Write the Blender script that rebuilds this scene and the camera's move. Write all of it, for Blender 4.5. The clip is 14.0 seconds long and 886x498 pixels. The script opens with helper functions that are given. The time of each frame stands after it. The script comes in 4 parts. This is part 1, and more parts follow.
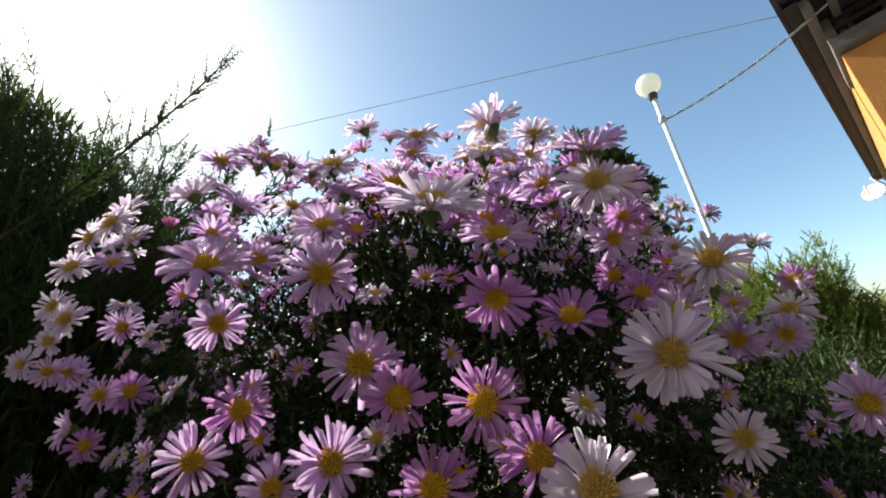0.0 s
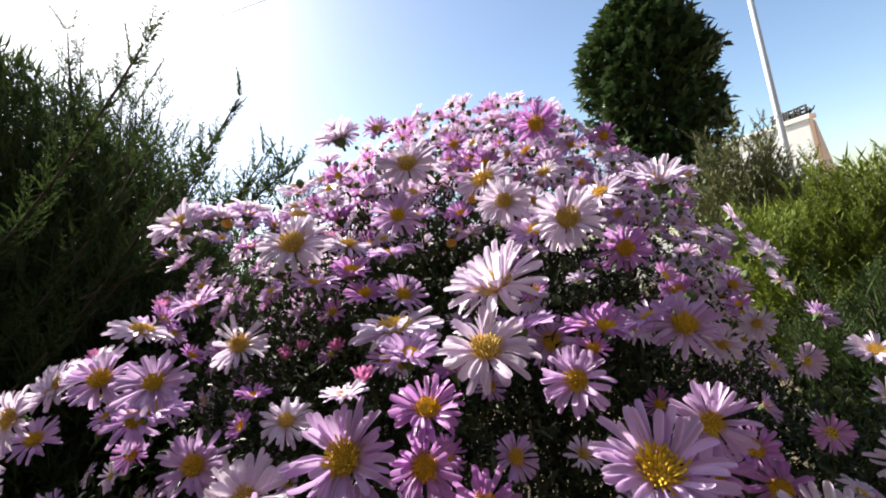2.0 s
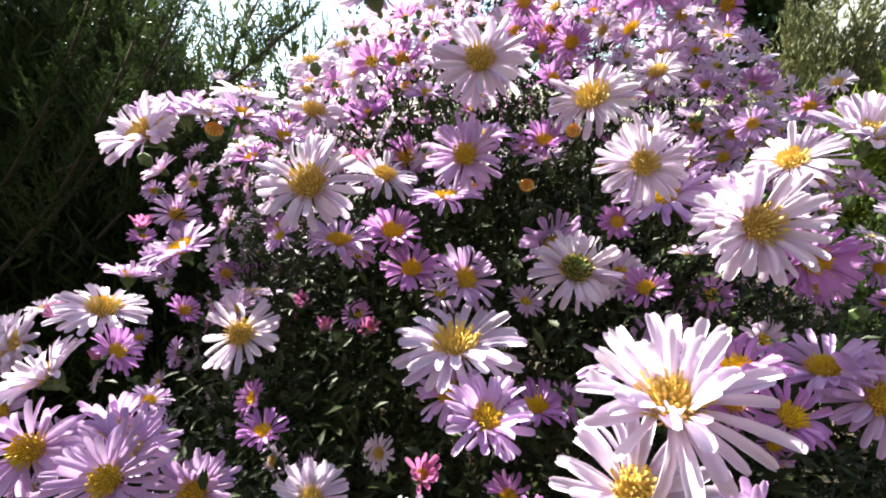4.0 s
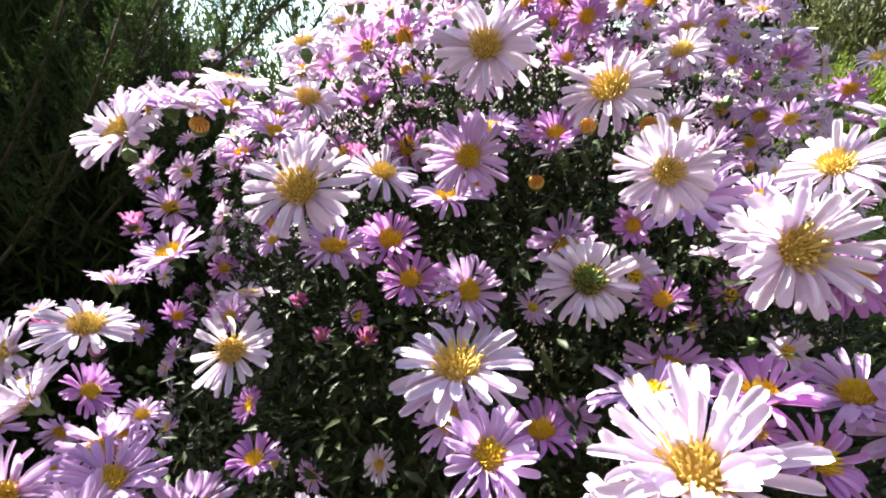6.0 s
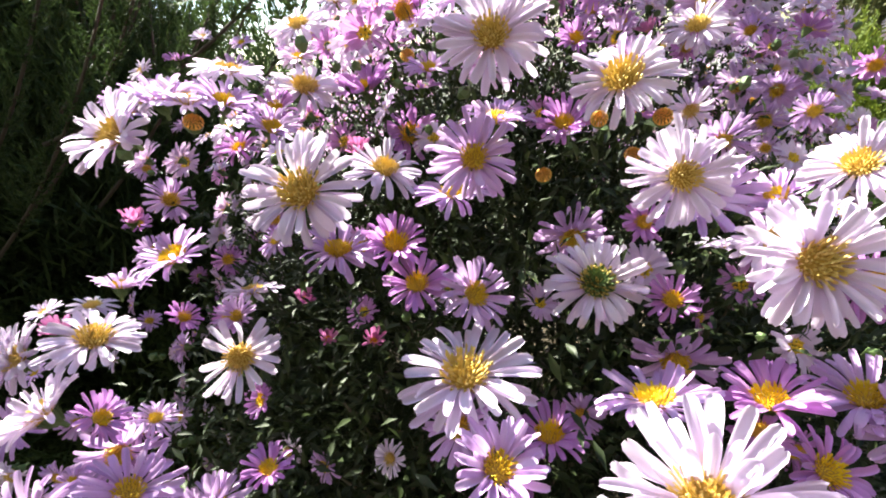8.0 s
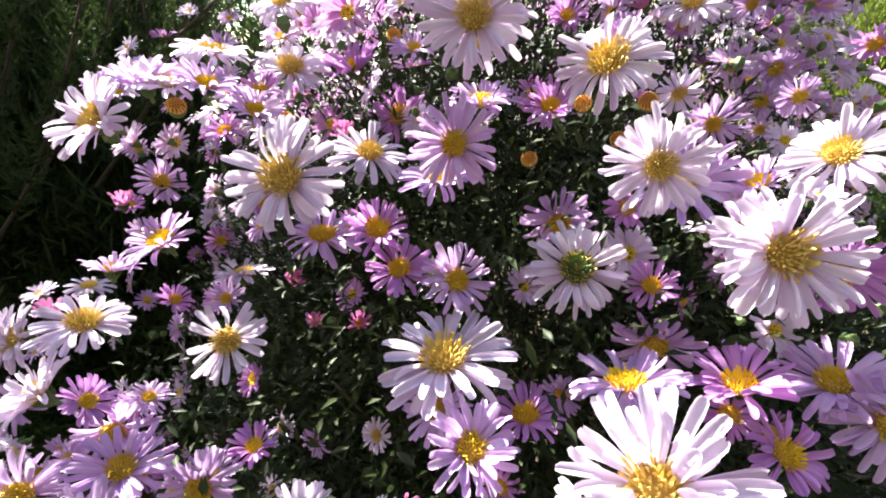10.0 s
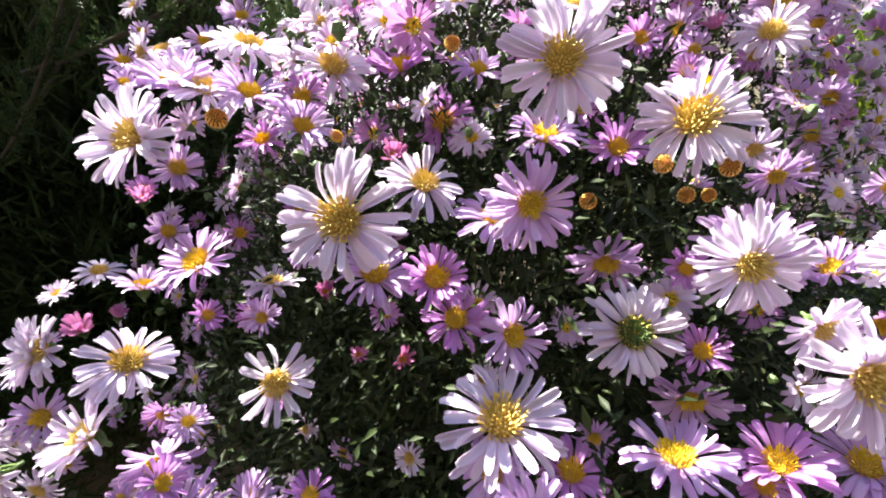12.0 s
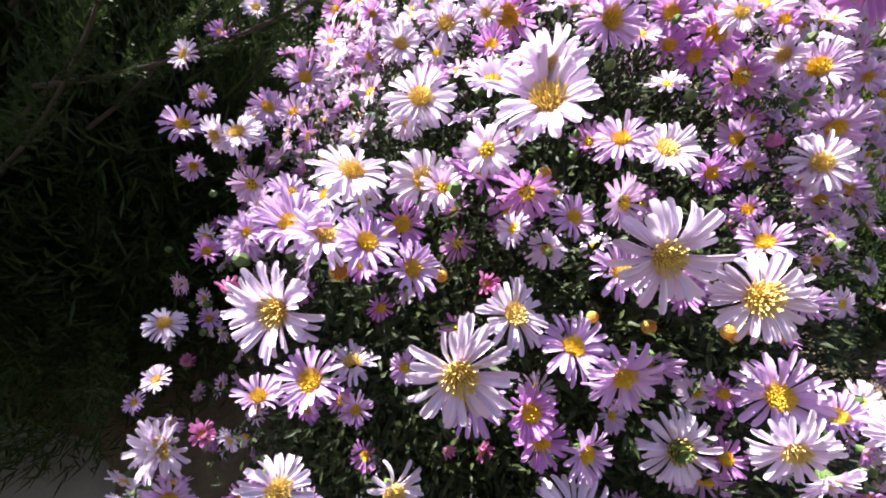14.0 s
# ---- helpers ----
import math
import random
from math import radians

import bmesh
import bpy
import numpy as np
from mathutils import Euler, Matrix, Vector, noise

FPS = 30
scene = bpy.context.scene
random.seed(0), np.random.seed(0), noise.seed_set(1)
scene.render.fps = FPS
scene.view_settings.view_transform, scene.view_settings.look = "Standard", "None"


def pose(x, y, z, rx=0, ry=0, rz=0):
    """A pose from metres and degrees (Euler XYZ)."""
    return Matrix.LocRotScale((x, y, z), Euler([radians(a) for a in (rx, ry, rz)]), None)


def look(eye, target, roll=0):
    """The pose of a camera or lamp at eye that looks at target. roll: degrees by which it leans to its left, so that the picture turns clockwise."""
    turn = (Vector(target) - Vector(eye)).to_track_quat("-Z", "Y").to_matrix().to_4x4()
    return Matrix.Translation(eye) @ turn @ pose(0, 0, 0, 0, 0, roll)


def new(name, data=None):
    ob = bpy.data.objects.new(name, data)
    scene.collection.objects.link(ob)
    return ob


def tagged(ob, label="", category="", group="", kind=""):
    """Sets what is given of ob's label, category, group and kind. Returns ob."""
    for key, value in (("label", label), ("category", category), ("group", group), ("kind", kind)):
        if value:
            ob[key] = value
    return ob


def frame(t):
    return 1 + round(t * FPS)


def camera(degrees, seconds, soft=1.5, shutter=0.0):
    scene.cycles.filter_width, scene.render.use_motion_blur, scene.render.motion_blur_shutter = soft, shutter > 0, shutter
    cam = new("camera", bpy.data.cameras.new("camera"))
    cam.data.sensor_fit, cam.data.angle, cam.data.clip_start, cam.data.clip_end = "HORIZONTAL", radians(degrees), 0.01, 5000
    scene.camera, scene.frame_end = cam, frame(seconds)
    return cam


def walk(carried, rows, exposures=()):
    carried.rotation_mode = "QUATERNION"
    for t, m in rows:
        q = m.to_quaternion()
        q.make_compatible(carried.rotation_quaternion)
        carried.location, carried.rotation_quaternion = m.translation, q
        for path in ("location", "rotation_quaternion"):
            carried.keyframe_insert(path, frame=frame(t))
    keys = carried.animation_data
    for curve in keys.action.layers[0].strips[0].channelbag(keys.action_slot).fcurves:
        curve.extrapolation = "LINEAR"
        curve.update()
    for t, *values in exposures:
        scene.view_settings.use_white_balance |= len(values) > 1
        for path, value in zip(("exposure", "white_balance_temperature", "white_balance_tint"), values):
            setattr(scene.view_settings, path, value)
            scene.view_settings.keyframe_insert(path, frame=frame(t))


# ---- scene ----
cam = camera(94.35, 14.0, soft=1.9)
ROWS = [
    (0.0, 0.0000, 0.0000, 0.6200, 108.71, 10.09, 3.39),
    (0.5, 0.0193, 0.0087, 0.6850, 106.40, 10.97, 4.53),
    (1.0, 0.0506, 0.0158, 0.7521, 103.19, 12.16, 5.77),
    (1.5, 0.0608, 0.0450, 0.7943, 96.49, 12.07, 7.54),
    (2.0, 0.0620, 0.0756, 0.8288, 91.87, 12.02, 8.06),
    (2.5, 0.0323, 0.1140, 0.8473, 84.62, 8.55, 8.85),
    (3.0, 0.0114, 0.1456, 0.8766, 79.36, 5.39, 9.65),
    (3.5, 0.0098, 0.1734, 0.8923, 73.15, 6.80, 10.21),
    (4.0, 0.0177, 0.1784, 0.8972, 71.83, 6.62, 10.17),
    (6.5, 0.0188, 0.2061, 0.9129, 66.67, 7.59, 11.49),
    (7.0, 0.0168, 0.2086, 0.9148, 65.69, 8.41, 11.07),
    (9.5, 0.0176, 0.2158, 0.9405, 60.13, 7.34, 11.59),
    (10.0, 0.0283, 0.2155, 0.9300, 59.88, 8.18, 11.65),
    (10.5, 0.0224, 0.2181, 0.9379, 59.02, 7.32, 11.52),
    (11.0, 0.0193, 0.2258, 0.9524, 56.95, 6.05, 11.89),
    (11.5, 0.0154, 0.2361, 0.9613, 54.92, 5.95, 11.69),
    (12.0, -0.0139, 0.2434, 0.9738, 52.54, 3.29, 11.98),
    (12.5, -0.0243, 0.2628, 1.0052, 49.36, 3.13, 11.59),
    (13.0, -0.0461, 0.2692, 1.0290, 47.87, 0.40, 11.69),
    (13.5, -0.0933, 0.2716, 1.0705, 44.69, -2.35, 11.36),
    (14.0, -0.0994, 0.2937, 1.0838, 41.61, -1.76, 10.35),
]
walk(cam, [(t, pose(x, y, z, rx, ry, rz)) for t, x, y, z, rx, ry, rz in ROWS],
     exposures=[(0.0, 1.52, 6700, -4.0), (1.0, 1.40, 6650, -1.0), (2.0, 1.48, 6750, 6.0), (3.0, 1.92, 6900, 4.0), (4.0, 2.16, 6750, 0.0),
                (6.5, 2.40, 6650, -2.0), (11.0, 2.42, 6650, -2.0), (12.5, 2.32, 6500, 2.0), (14.0, 2.10, 6300, 9.0)])

# ---- light: a clear autumn morning, the sun high beyond the left juniper ----
SUN_AZ, SUN_EL = -46.0, 41.0
world = bpy.data.worlds.new("sky")
scene.world = world
world.use_nodes = True
sky = world.node_tree.nodes.new("ShaderNodeTexSky")
sky.sky_type = "NISHITA"
sky.sun_disc = False
sky.sun_elevation = radians(SUN_EL)
sky.sun_rotation = radians(SUN_AZ)
sky.air_density, sky.dust_density, sky.ozone_density = 0.85, 0.8, 1.8
background = world.node_tree.nodes["Background"]
background.inputs["Strength"].default_value = 0.078
world.node_tree.links.new(sky.outputs[0], background.inputs["Color"])
sun = new("sun", bpy.data.lights.new("sun", "SUN"))
sun.data.energy, sun.data.angle, sun.data.color = 5.0, radians(0.55), (1.0, 0.95, 0.86)
sun_way = Vector((math.sin(radians(SUN_AZ)) * math.cos(radians(SUN_EL)), math.cos(radians(SUN_AZ)) * math.cos(radians(SUN_EL)), math.sin(radians(SUN_EL))))
sun.matrix_world = look(sun_way * 30, (0, 0, 0))


# ---- materials ----
def material(name, colour, rough=0.6, spread=0.15, scale=40.0, bump=0.0, bump_scale=120.0, translucent=0.0, metal=0.0, random_by="", second=None, sheen=0.0, spec=0.5):
    """A surface with two scales of colour variation, grain relief, and light passing through thin parts."""
    m = bpy.data.materials.new(name)
    m.use_nodes = True
    n, l = m.node_tree.nodes, m.node_tree.links
    shader = n["Principled BSDF"]
    shader.inputs["Roughness"].default_value = rough
    shader.inputs["Metallic"].default_value = metal
    shader.inputs["Specular IOR Level"].default_value = spec
    where = n.new("ShaderNodeTexCoord")
    fine, broad = n.new("ShaderNodeTexNoise"), n.new("ShaderNodeTexNoise")
    fine.inputs["Scale"].default_value, broad.inputs["Scale"].default_value = scale, scale * 0.13
    fine.inputs["Detail"].default_value = 5.0
    for t in (fine, broad):
        l.new(where.outputs["Object"], t.inputs["Vector"])
    both = n.new("ShaderNodeMath")
    both.operation = "ADD"
    l.new(fine.outputs["Fac"], both.inputs[0])
    l.new(broad.outputs["Fac"], both.inputs[1])
    last = both.outputs[0]
    if random_by:
        info = n.new("ShaderNodeObjectInfo" if random_by == "object" else "ShaderNodeNewGeometry")
        more = n.new("ShaderNodeMath")
        more.operation = "MULTIPLY_ADD"
        l.new(info.outputs["Random" if random_by == "object" else "Random Per Island"], more.inputs[0])
        more.inputs[1].default_value = 0.9
        l.new(last, more.inputs[2])
        last = more.outputs[0]
    fit = n.new("ShaderNodeMapRange")
    fit.inputs["From Min"].default_value, fit.inputs["From Max"].default_value = 0.7, 1.3 + (0.9 if random_by else 0.0)
    l.new(last, fit.inputs["Value"])
    mix = n.new("ShaderNodeMix")
    mix.data_type = "RGBA"
    a = second or tuple(max(0.0, c * (1 - spread)) for c in colour)
    b = colour if second else tuple(min(0.95, c * (1 + spread)) for c in colour)
    mix.inputs["A"].default_value, mix.inputs["B"].default_value = (*a, 1), (*b, 1)
    l.new(fit.outputs["Result"], mix.inputs["Factor"])
    l.new(mix.outputs["Result"], shader.inputs["Base Color"])
    if bump:
        relief, grain = n.new("ShaderNodeBump"), n.new("ShaderNodeTexNoise")
        grain.inputs["Scale"].default_value, grain.inputs["Detail"].default_value = bump_scale, 6.0
        l.new(where.outputs["Object"], grain.inputs["Vector"])
        l.new(grain.outputs["Fac"], relief.inputs["Height"])
        relief.inputs["Strength"].default_value, relief.inputs["Distance"].default_value = bump, 0.01
        l.new(relief.outputs["Normal"], shader.inputs["Normal"])
    if translucent:
        thin, blend = n.new("ShaderNodeBsdfTranslucent"), n.new("ShaderNodeMixShader")
        l.new(mix.outputs["Result"], thin.inputs["Color"])
        blend.inputs[0].default_value = translucent
        l.new(shader.outputs[0], blend.inputs[1])
        l.new(thin.outputs[0], blend.inputs[2])
        l.new(blend.outputs[0], n["Material Output"].inputs["Surface"])
    return m


PETAL = {
    "pale": material("pale_petal", (0.90, 0.80, 0.93), 0.42, scale=3, translucent=0.38, random_by="object", second=(0.78, 0.62, 0.86)),
    "lilac": material("lilac_petal", (0.79, 0.58, 0.85), 0.45, scale=3, translucent=0.38, random_by="object", second=(0.60, 0.35, 0.72)),
    "mauve": material("mauve_petal", (0.68, 0.35, 0.73), 0.45, scale=3, translucent=0.38, random_by="object", second=(0.55, 0.23, 0.62)),
    "pink": material("pink_petal", (0.74, 0.32, 0.62), 0.45, scale=3, translucent=0.34, random_by="object", second=(0.58, 0.17, 0.40)),
}
FAR_PETAL = {
    "pale": material("far_pale_petal", (0.88, 0.77, 0.91), 0.45, scale=9, translucent=0.38, random_by="island", second=(0.76, 0.58, 0.83)),
    "lilac": material("far_lilac_petal", (0.81, 0.62, 0.82), 0.45, scale=9, translucent=0.38, random_by="island", second=(0.66, 0.42, 0.70)),
    "mauve": material("far_mauve_petal", (0.68, 0.36, 0.70), 0.45, scale=9, translucent=0.36, random_by="island", second=(0.52, 0.21, 0.52)),
}
DISC = {
    "pale": material("tan_disc", (0.90, 0.74, 0.27), 0.6, scale=9, random_by="island", second=(0.74, 0.52, 0.14), translucent=0.2),
    "lilac": material("golden_disc", (0.92, 0.74, 0.06), 0.6, scale=9, random_by="island", second=(0.76, 0.50, 0.04), translucent=0.2),
    "mauve": material("yellow_disc", (0.95, 0.76, 0.02), 0.55, scale=9, random_by="island", second=(0.86, 0.54, 0.02), translucent=0.2),
}
DISC_BASE = material("disc_base", (0.62, 0.42, 0.09), 0.8, scale=9, second=(0.46, 0.28, 0.05))
CALYX = material("green_calyx", (0.14, 0.20, 0.06), 0.6, scale=9, random_by="object", second=(0.07, 0.12, 0.03))
BUD = material("orange_bud", (0.84, 0.50, 0.07), 0.6, scale=6, random_by="island", second=(0.74, 0.34, 0.10), translucent=0.15)
STEM = material("aster_stem", (0.075, 0.085, 0.035), 0.6, scale=60, second=(0.075, 0.042, 0.03))
# The near-black second colour puts the shade of the gaps into the leaves.
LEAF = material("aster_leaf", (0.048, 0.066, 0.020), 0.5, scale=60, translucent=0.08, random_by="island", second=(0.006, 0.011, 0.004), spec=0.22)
JUNIPER = material("juniper_green", (0.072, 0.108, 0.031), 0.6, scale=14, translucent=0.30, random_by="island", second=(0.013, 0.026, 0.008), spec=0.25)
JUNIPER_GOLD = material("juniper_gold", (0.25, 0.29, 0.04), 0.6, scale=8, translucent=0.25, random_by="island", second=(0.045, 0.085, 0.016), spec=0.25)
CONIFER = material("brown_conifer", (0.20, 0.18, 0.07), 0.7, scale=8, random_by="island", second=(0.06, 0.09, 0.03), translucent=0.1)
TREE_LEAF = material("laurel_leaf", (0.085, 0.13, 0.042), 0.34, scale=14, translucent=0.15, random_by="island", second=(0.025, 0.05, 0.014))
JUNIPER_BARK = material("juniper_bark", (0.055, 0.042, 0.030), 0.9, scale=25, bump=0.6, bump_scale=60)
BARK = material("bark", (0.16, 0.11, 0.07), 0.9, scale=25, bump=0.8, bump_scale=60)
CONCRETE = material("concrete_paving", (0.18, 0.175, 0.165), 0.85, scale=9, spread=0.25, bump=0.5, bump_scale=70)
EARTH = material("dark_soil", (0.10, 0.075, 0.05), 0.95, scale=25, spread=0.4, bump=1.0, bump_scale=45)
FIELD = material("dry_field", (0.27, 0.26, 0.21), 0.95, scale=0.6, spread=0.35, bump=0.6, bump_scale=3, second=(0.20, 0.20, 0.08))
WHITE_PAINT = material("white_paint", (0.66, 0.66, 0.65), 0.5, scale=5, spread=0.08)
GLOBE = material("opal_globe", (0.86, 0.85, 0.80), 0.25, scale=7, spread=0.06, translucent=0.45)
DARK = material("dark_grime", (0.05, 0.04, 0.03), 0.8, scale=20)
PLASTER = material("white_plaster", (0.58, 0.59, 0.61), 0.85, scale=1.5, spread=0.1, bump=0.3, bump_scale=18)
SHEET = material("grey_sheeting", (0.40, 0.43, 0.50), 0.6, scale=2, spread=0.2)
ORANGE = material("orange_plaster", (0.44, 0.17, 0.04), 0.9, scale=2.5, spread=0.12, bump=0.3, bump_scale=30)
BROWN_WOOD = material("brown_wood", (0.022, 0.015, 0.016), 0.8, spec=0.2, scale=6, spread=0.35, bump=0.4, bump_scale=25)
GREY_WOOD = material("weathered_wood", (0.085, 0.065, 0.060), 0.8, scale=6, spread=0.3, bump=0.4, bump_scale=25)
ROOF = material("clay_roof", (0.34, 0.13, 0.07), 0.8, scale=5, spread=0.3)
CABLE = material("grey_cable", (0.30, 0.29, 0.27), 0.6, scale=30, spread=0.3)
METAL = material("grey_steel", (0.42, 0.42, 0.43), 0.4, scale=20, metal=0.7)
GLASS = material("window_glass", (0.05, 0.06, 0.07), 0.06, scale=3, spread=0.1)
CURTAIN = material("white_curtain", (0.72, 0.70, 0.66), 0.9, scale=6, spread=0.1)


# ---- building helpers ----
def mesh_of(name, verts, faces, mat, smooth=False):
    me = bpy.data.meshes.new(name)
    me.from_pydata([tuple(v) for v in verts], [], [tuple(f) for f in faces])
    me.materials.append(mat)
    if smooth:
        me.shade_smooth()
    return me


def finish(bm, name, mat, smooth=False):
    me = bpy.data.meshes.new(name)
    bm.to_mesh(me)
    bm.free()
    me.materials.append(mat)
    if smooth:
        me.shade_smooth()
    return me


def part(name, data, parent, m=None, label="", kind=""):
    """One mesh object under a thing or under a part, at the pose m in its parent's space."""
    ob = new(name, data)
    ob.parent = parent
    if m is not None:
        ob.matrix_local = m
    return tagged(ob, label=label, kind=kind)


def thing(name, m, label, category, group="", kind="", data=None):
    ob = new(name, data)
    ob.matrix_world = m
    return tagged(ob, label, category, group, kind)


def box_into(bm, lo, hi, bevel=0.0):
    c = [(a + b) / 2 for a, b in zip(lo, hi)]
    s = [max(1e-4, b - a) for a, b in zip(lo, hi)]
    made = bmesh.ops.create_cube(bm, size=1.0, matrix=Matrix.Translation(c) @ Matrix.Diagonal((*s, 1)))
    if bevel:
        edges = list({e for v in made["verts"] for e in v.link_edges})
        bmesh.ops.bevel(bm, geom=edges, offset=bevel, segments=2, affect="EDGES", profile=0.5)


def box(name, lo, hi, mat, bevel=0.0):
    bm = bmesh.new()
    box_into(bm, lo, hi, bevel)
    return finish(bm, name, mat)


def tube(points, radii, sides=6):
    """Vertices and faces of a tapered tube through the points."""
    verts, faces = [], []
    pts = [Vector(tuple(p)) for p in points]
    radii = [float(r) for r in radii]
    for i, p in enumerate(pts):
        d = (pts[min(i + 1, len(pts) - 1)] - pts[max(i - 1, 0)]).normalized()
        a = d.orthogonal().normalized() if i == 0 else (a - d * a.dot(d)).normalized()
        b = d.cross(a)
        for k in range(sides):
            w = 2 * math.pi * k / sides
            verts.append(p + (a * math.cos(w) + b * math.sin(w)) * radii[i])
    for i in range(len(pts) - 1):
        for k in range(sides):
            k2 = (k + 1) % sides
            faces.append((i * sides + k, i * sides + k2, (i + 1) * sides + k2, (i + 1) * sides + k))
    faces.append(tuple(range(sides))[::-1])
    faces.append(tuple((len(pts) - 1) * sides + k for k in range(sides)))
    return verts, faces


def tube_mesh(name, points, radii, mat, sides=6):
    return mesh_of(name, *tube(points, radii, sides), mat, True)


def lathe(name, profile, mat, segments=20):
    verts, faces = [], []
    for r, z in profile:
        for k in range(segments):
            w = 2 * math.pi * k / segments
            verts.append((r * math.cos(w), r * math.sin(w), z))
    for i in range(len(profile) - 1):
        for k in range(segments):
            k2 = (k + 1) % segments
            faces.append((i * segments + k, i * segments + k2, (i + 1) * segments + k2, (i + 1) * segments + k))
    return mesh_of(name, verts, faces, mat, True)


def blades(centres, ways, ups, length, width, fold=0.25, bend=0.15):
    """Arrays of folded, pointed leaves as vertices and faces: nine vertices and four faces each."""
    ways = ways / np.linalg.norm(ways, axis=1, keepdims=True)
    side = np.cross(ways, ups)
    side /= np.maximum(np.linalg.norm(side, axis=1, keepdims=True), 1e-6)
    up = np.cross(side, ways)
    L, Wd = np.asarray(length)[:, None], np.asarray(width)[:, None]
    rows = []
    for s, h in ((0.0, 0.12), (0.48, 1.0), (1.0, 0.05)):
        base = centres + ways * L * s - up * L * bend * s * s
        rows += [base - side * Wd * h / 2 + up * Wd * h * fold, base, base + side * Wd * h / 2 + up * Wd * h * fold]
    verts = np.stack(rows, axis=1).reshape(-1, 3)
    one = []
    for r in range(2):
        a = r * 3
        one += [(a, a + 1, a + 4, a + 3), (a + 1, a + 2, a + 5, a + 4)]
    faces = (np.array(one)[None] + 9 * np.arange(len(centres))[:, None, None]).reshape(-1, 4)
    return verts, faces


def sprays(starts, ends, radius, rng):
    """Slim folded lozenges, the scale-leaved ends of twigs, as vertices and faces."""
    d = ends - starts
    L = np.maximum(np.linalg.norm(d, axis=1, keepdims=True), 1e-6)
    d = d / L
    a = np.cross(d, rng.normal(0, 1, d.shape))
    a /= np.maximum(np.linalg.norm(a, axis=1, keepdims=True), 1e-6)
    b = np.cross(d, a)
    r = np.asarray(radius)[:, None] * (0.35 + 0.65 * np.clip(L / 0.03, 0.3, 1.3))
    mid = starts + (ends - starts) * 0.45 + b * r * 0.5
    verts = np.stack([starts, mid - a * r, ends, mid + a * r], axis=1).reshape(-1, 3)
    faces = (np.array([(0, 1, 2), (0, 2, 3)])[None] + 4 * np.arange(len(starts))[:, None, None]).reshape(-1, 3)
    return verts, faces


def bulk(name, verts, faces, mat):
    """A mesh from large arrays."""
    me = bpy.data.meshes.new(name)
    k = faces.shape[1]
    me.vertices.add(len(verts))
    me.vertices.foreach_set("co", verts.astype(np.float32).ravel())
    me.loops.add(faces.size)
    me.loops.foreach_set("vertex_index", faces.astype(np.int32).ravel())
    me.polygons.add(len(faces))
    me.polygons.foreach_set("loop_start", np.arange(0, faces.size, k, dtype=np.int32))
    me.materials.append(mat)
    me.update(calc_edges=True)
    return me


# ---- ground, field and distance ----
def ground():
    xs = [-900, -300, -100, -40, -16, -8, -4, -2, 0, 2, 4, 8, 16, 40, 100, 300, 900]
    verts = [(x, y, 0.0 + (0.02 * math.sin(x * 0.7) * math.cos(y * 0.5) if abs(x) < 40 else 0.0)) for y in xs for x in xs]
    n = len(xs)
    faces = [(j * n + i, j * n + i + 1, (j + 1) * n + i + 1, (j + 1) * n + i) for j in range(n - 1) for i in range(n - 1)]
    thing("ground", Matrix.Identity(4), "dry grassy field stretching to the horizon", "ground", kind="structure", data=mesh_of("ground", verts, faces, FIELD, True))
    bm = bmesh.new()
    box_into(bm, (-7.0, -6.0, -0.1), (26.0, 14.0, 0.05), 0.01)
    thing("pavement", Matrix.Identity(4), "pale worn concrete yard paving", "pavement", kind="structure", data=finish(bm, "pavement", CONCRETE))
    n, verts, faces = 40, [], []
    for j in range(n + 1):
        for i in range(n + 1):
            x = -1.7 + 4.4 * i / n
            front = 0.43 - 0.33 * min(1.0, max(0.0, (x + 0.85) / 0.2))
            y = front + (5.93 - front) * j / n
            verts.append((x, y, 0.088 + 0.025 * noise.noise((x * 3, y * 3, 0)) + 0.012 * noise.noise((x * 11, y * 11, 4)) if 0 < i < n and 0 < j < n else 0.045))
    faces = [(j * (n + 1) + i, j * (n + 1) + i + 1, (j + 1) * (n + 1) + i + 1, (j + 1) * (n + 1) + i) for j in range(n) for i in range(n)]
    thing("flower_bed", Matrix.Identity(4), "dark soil of the planting bed under the shrubs", "soil", kind="structure", data=mesh_of("flower_bed", verts, faces, EARTH, True))


ground()
# Unseen wall, added to keep southern sky light off the front flowers.
thing("sky_block_wall", Matrix.Identity(4), "unseen dark wall added behind the camera to block sky light", "wall", kind="structure", data=box("sky_block_wall", (-6.0, -0.75, 0.04), (5.0, -0.50, 4.4), DARK, 0.01))


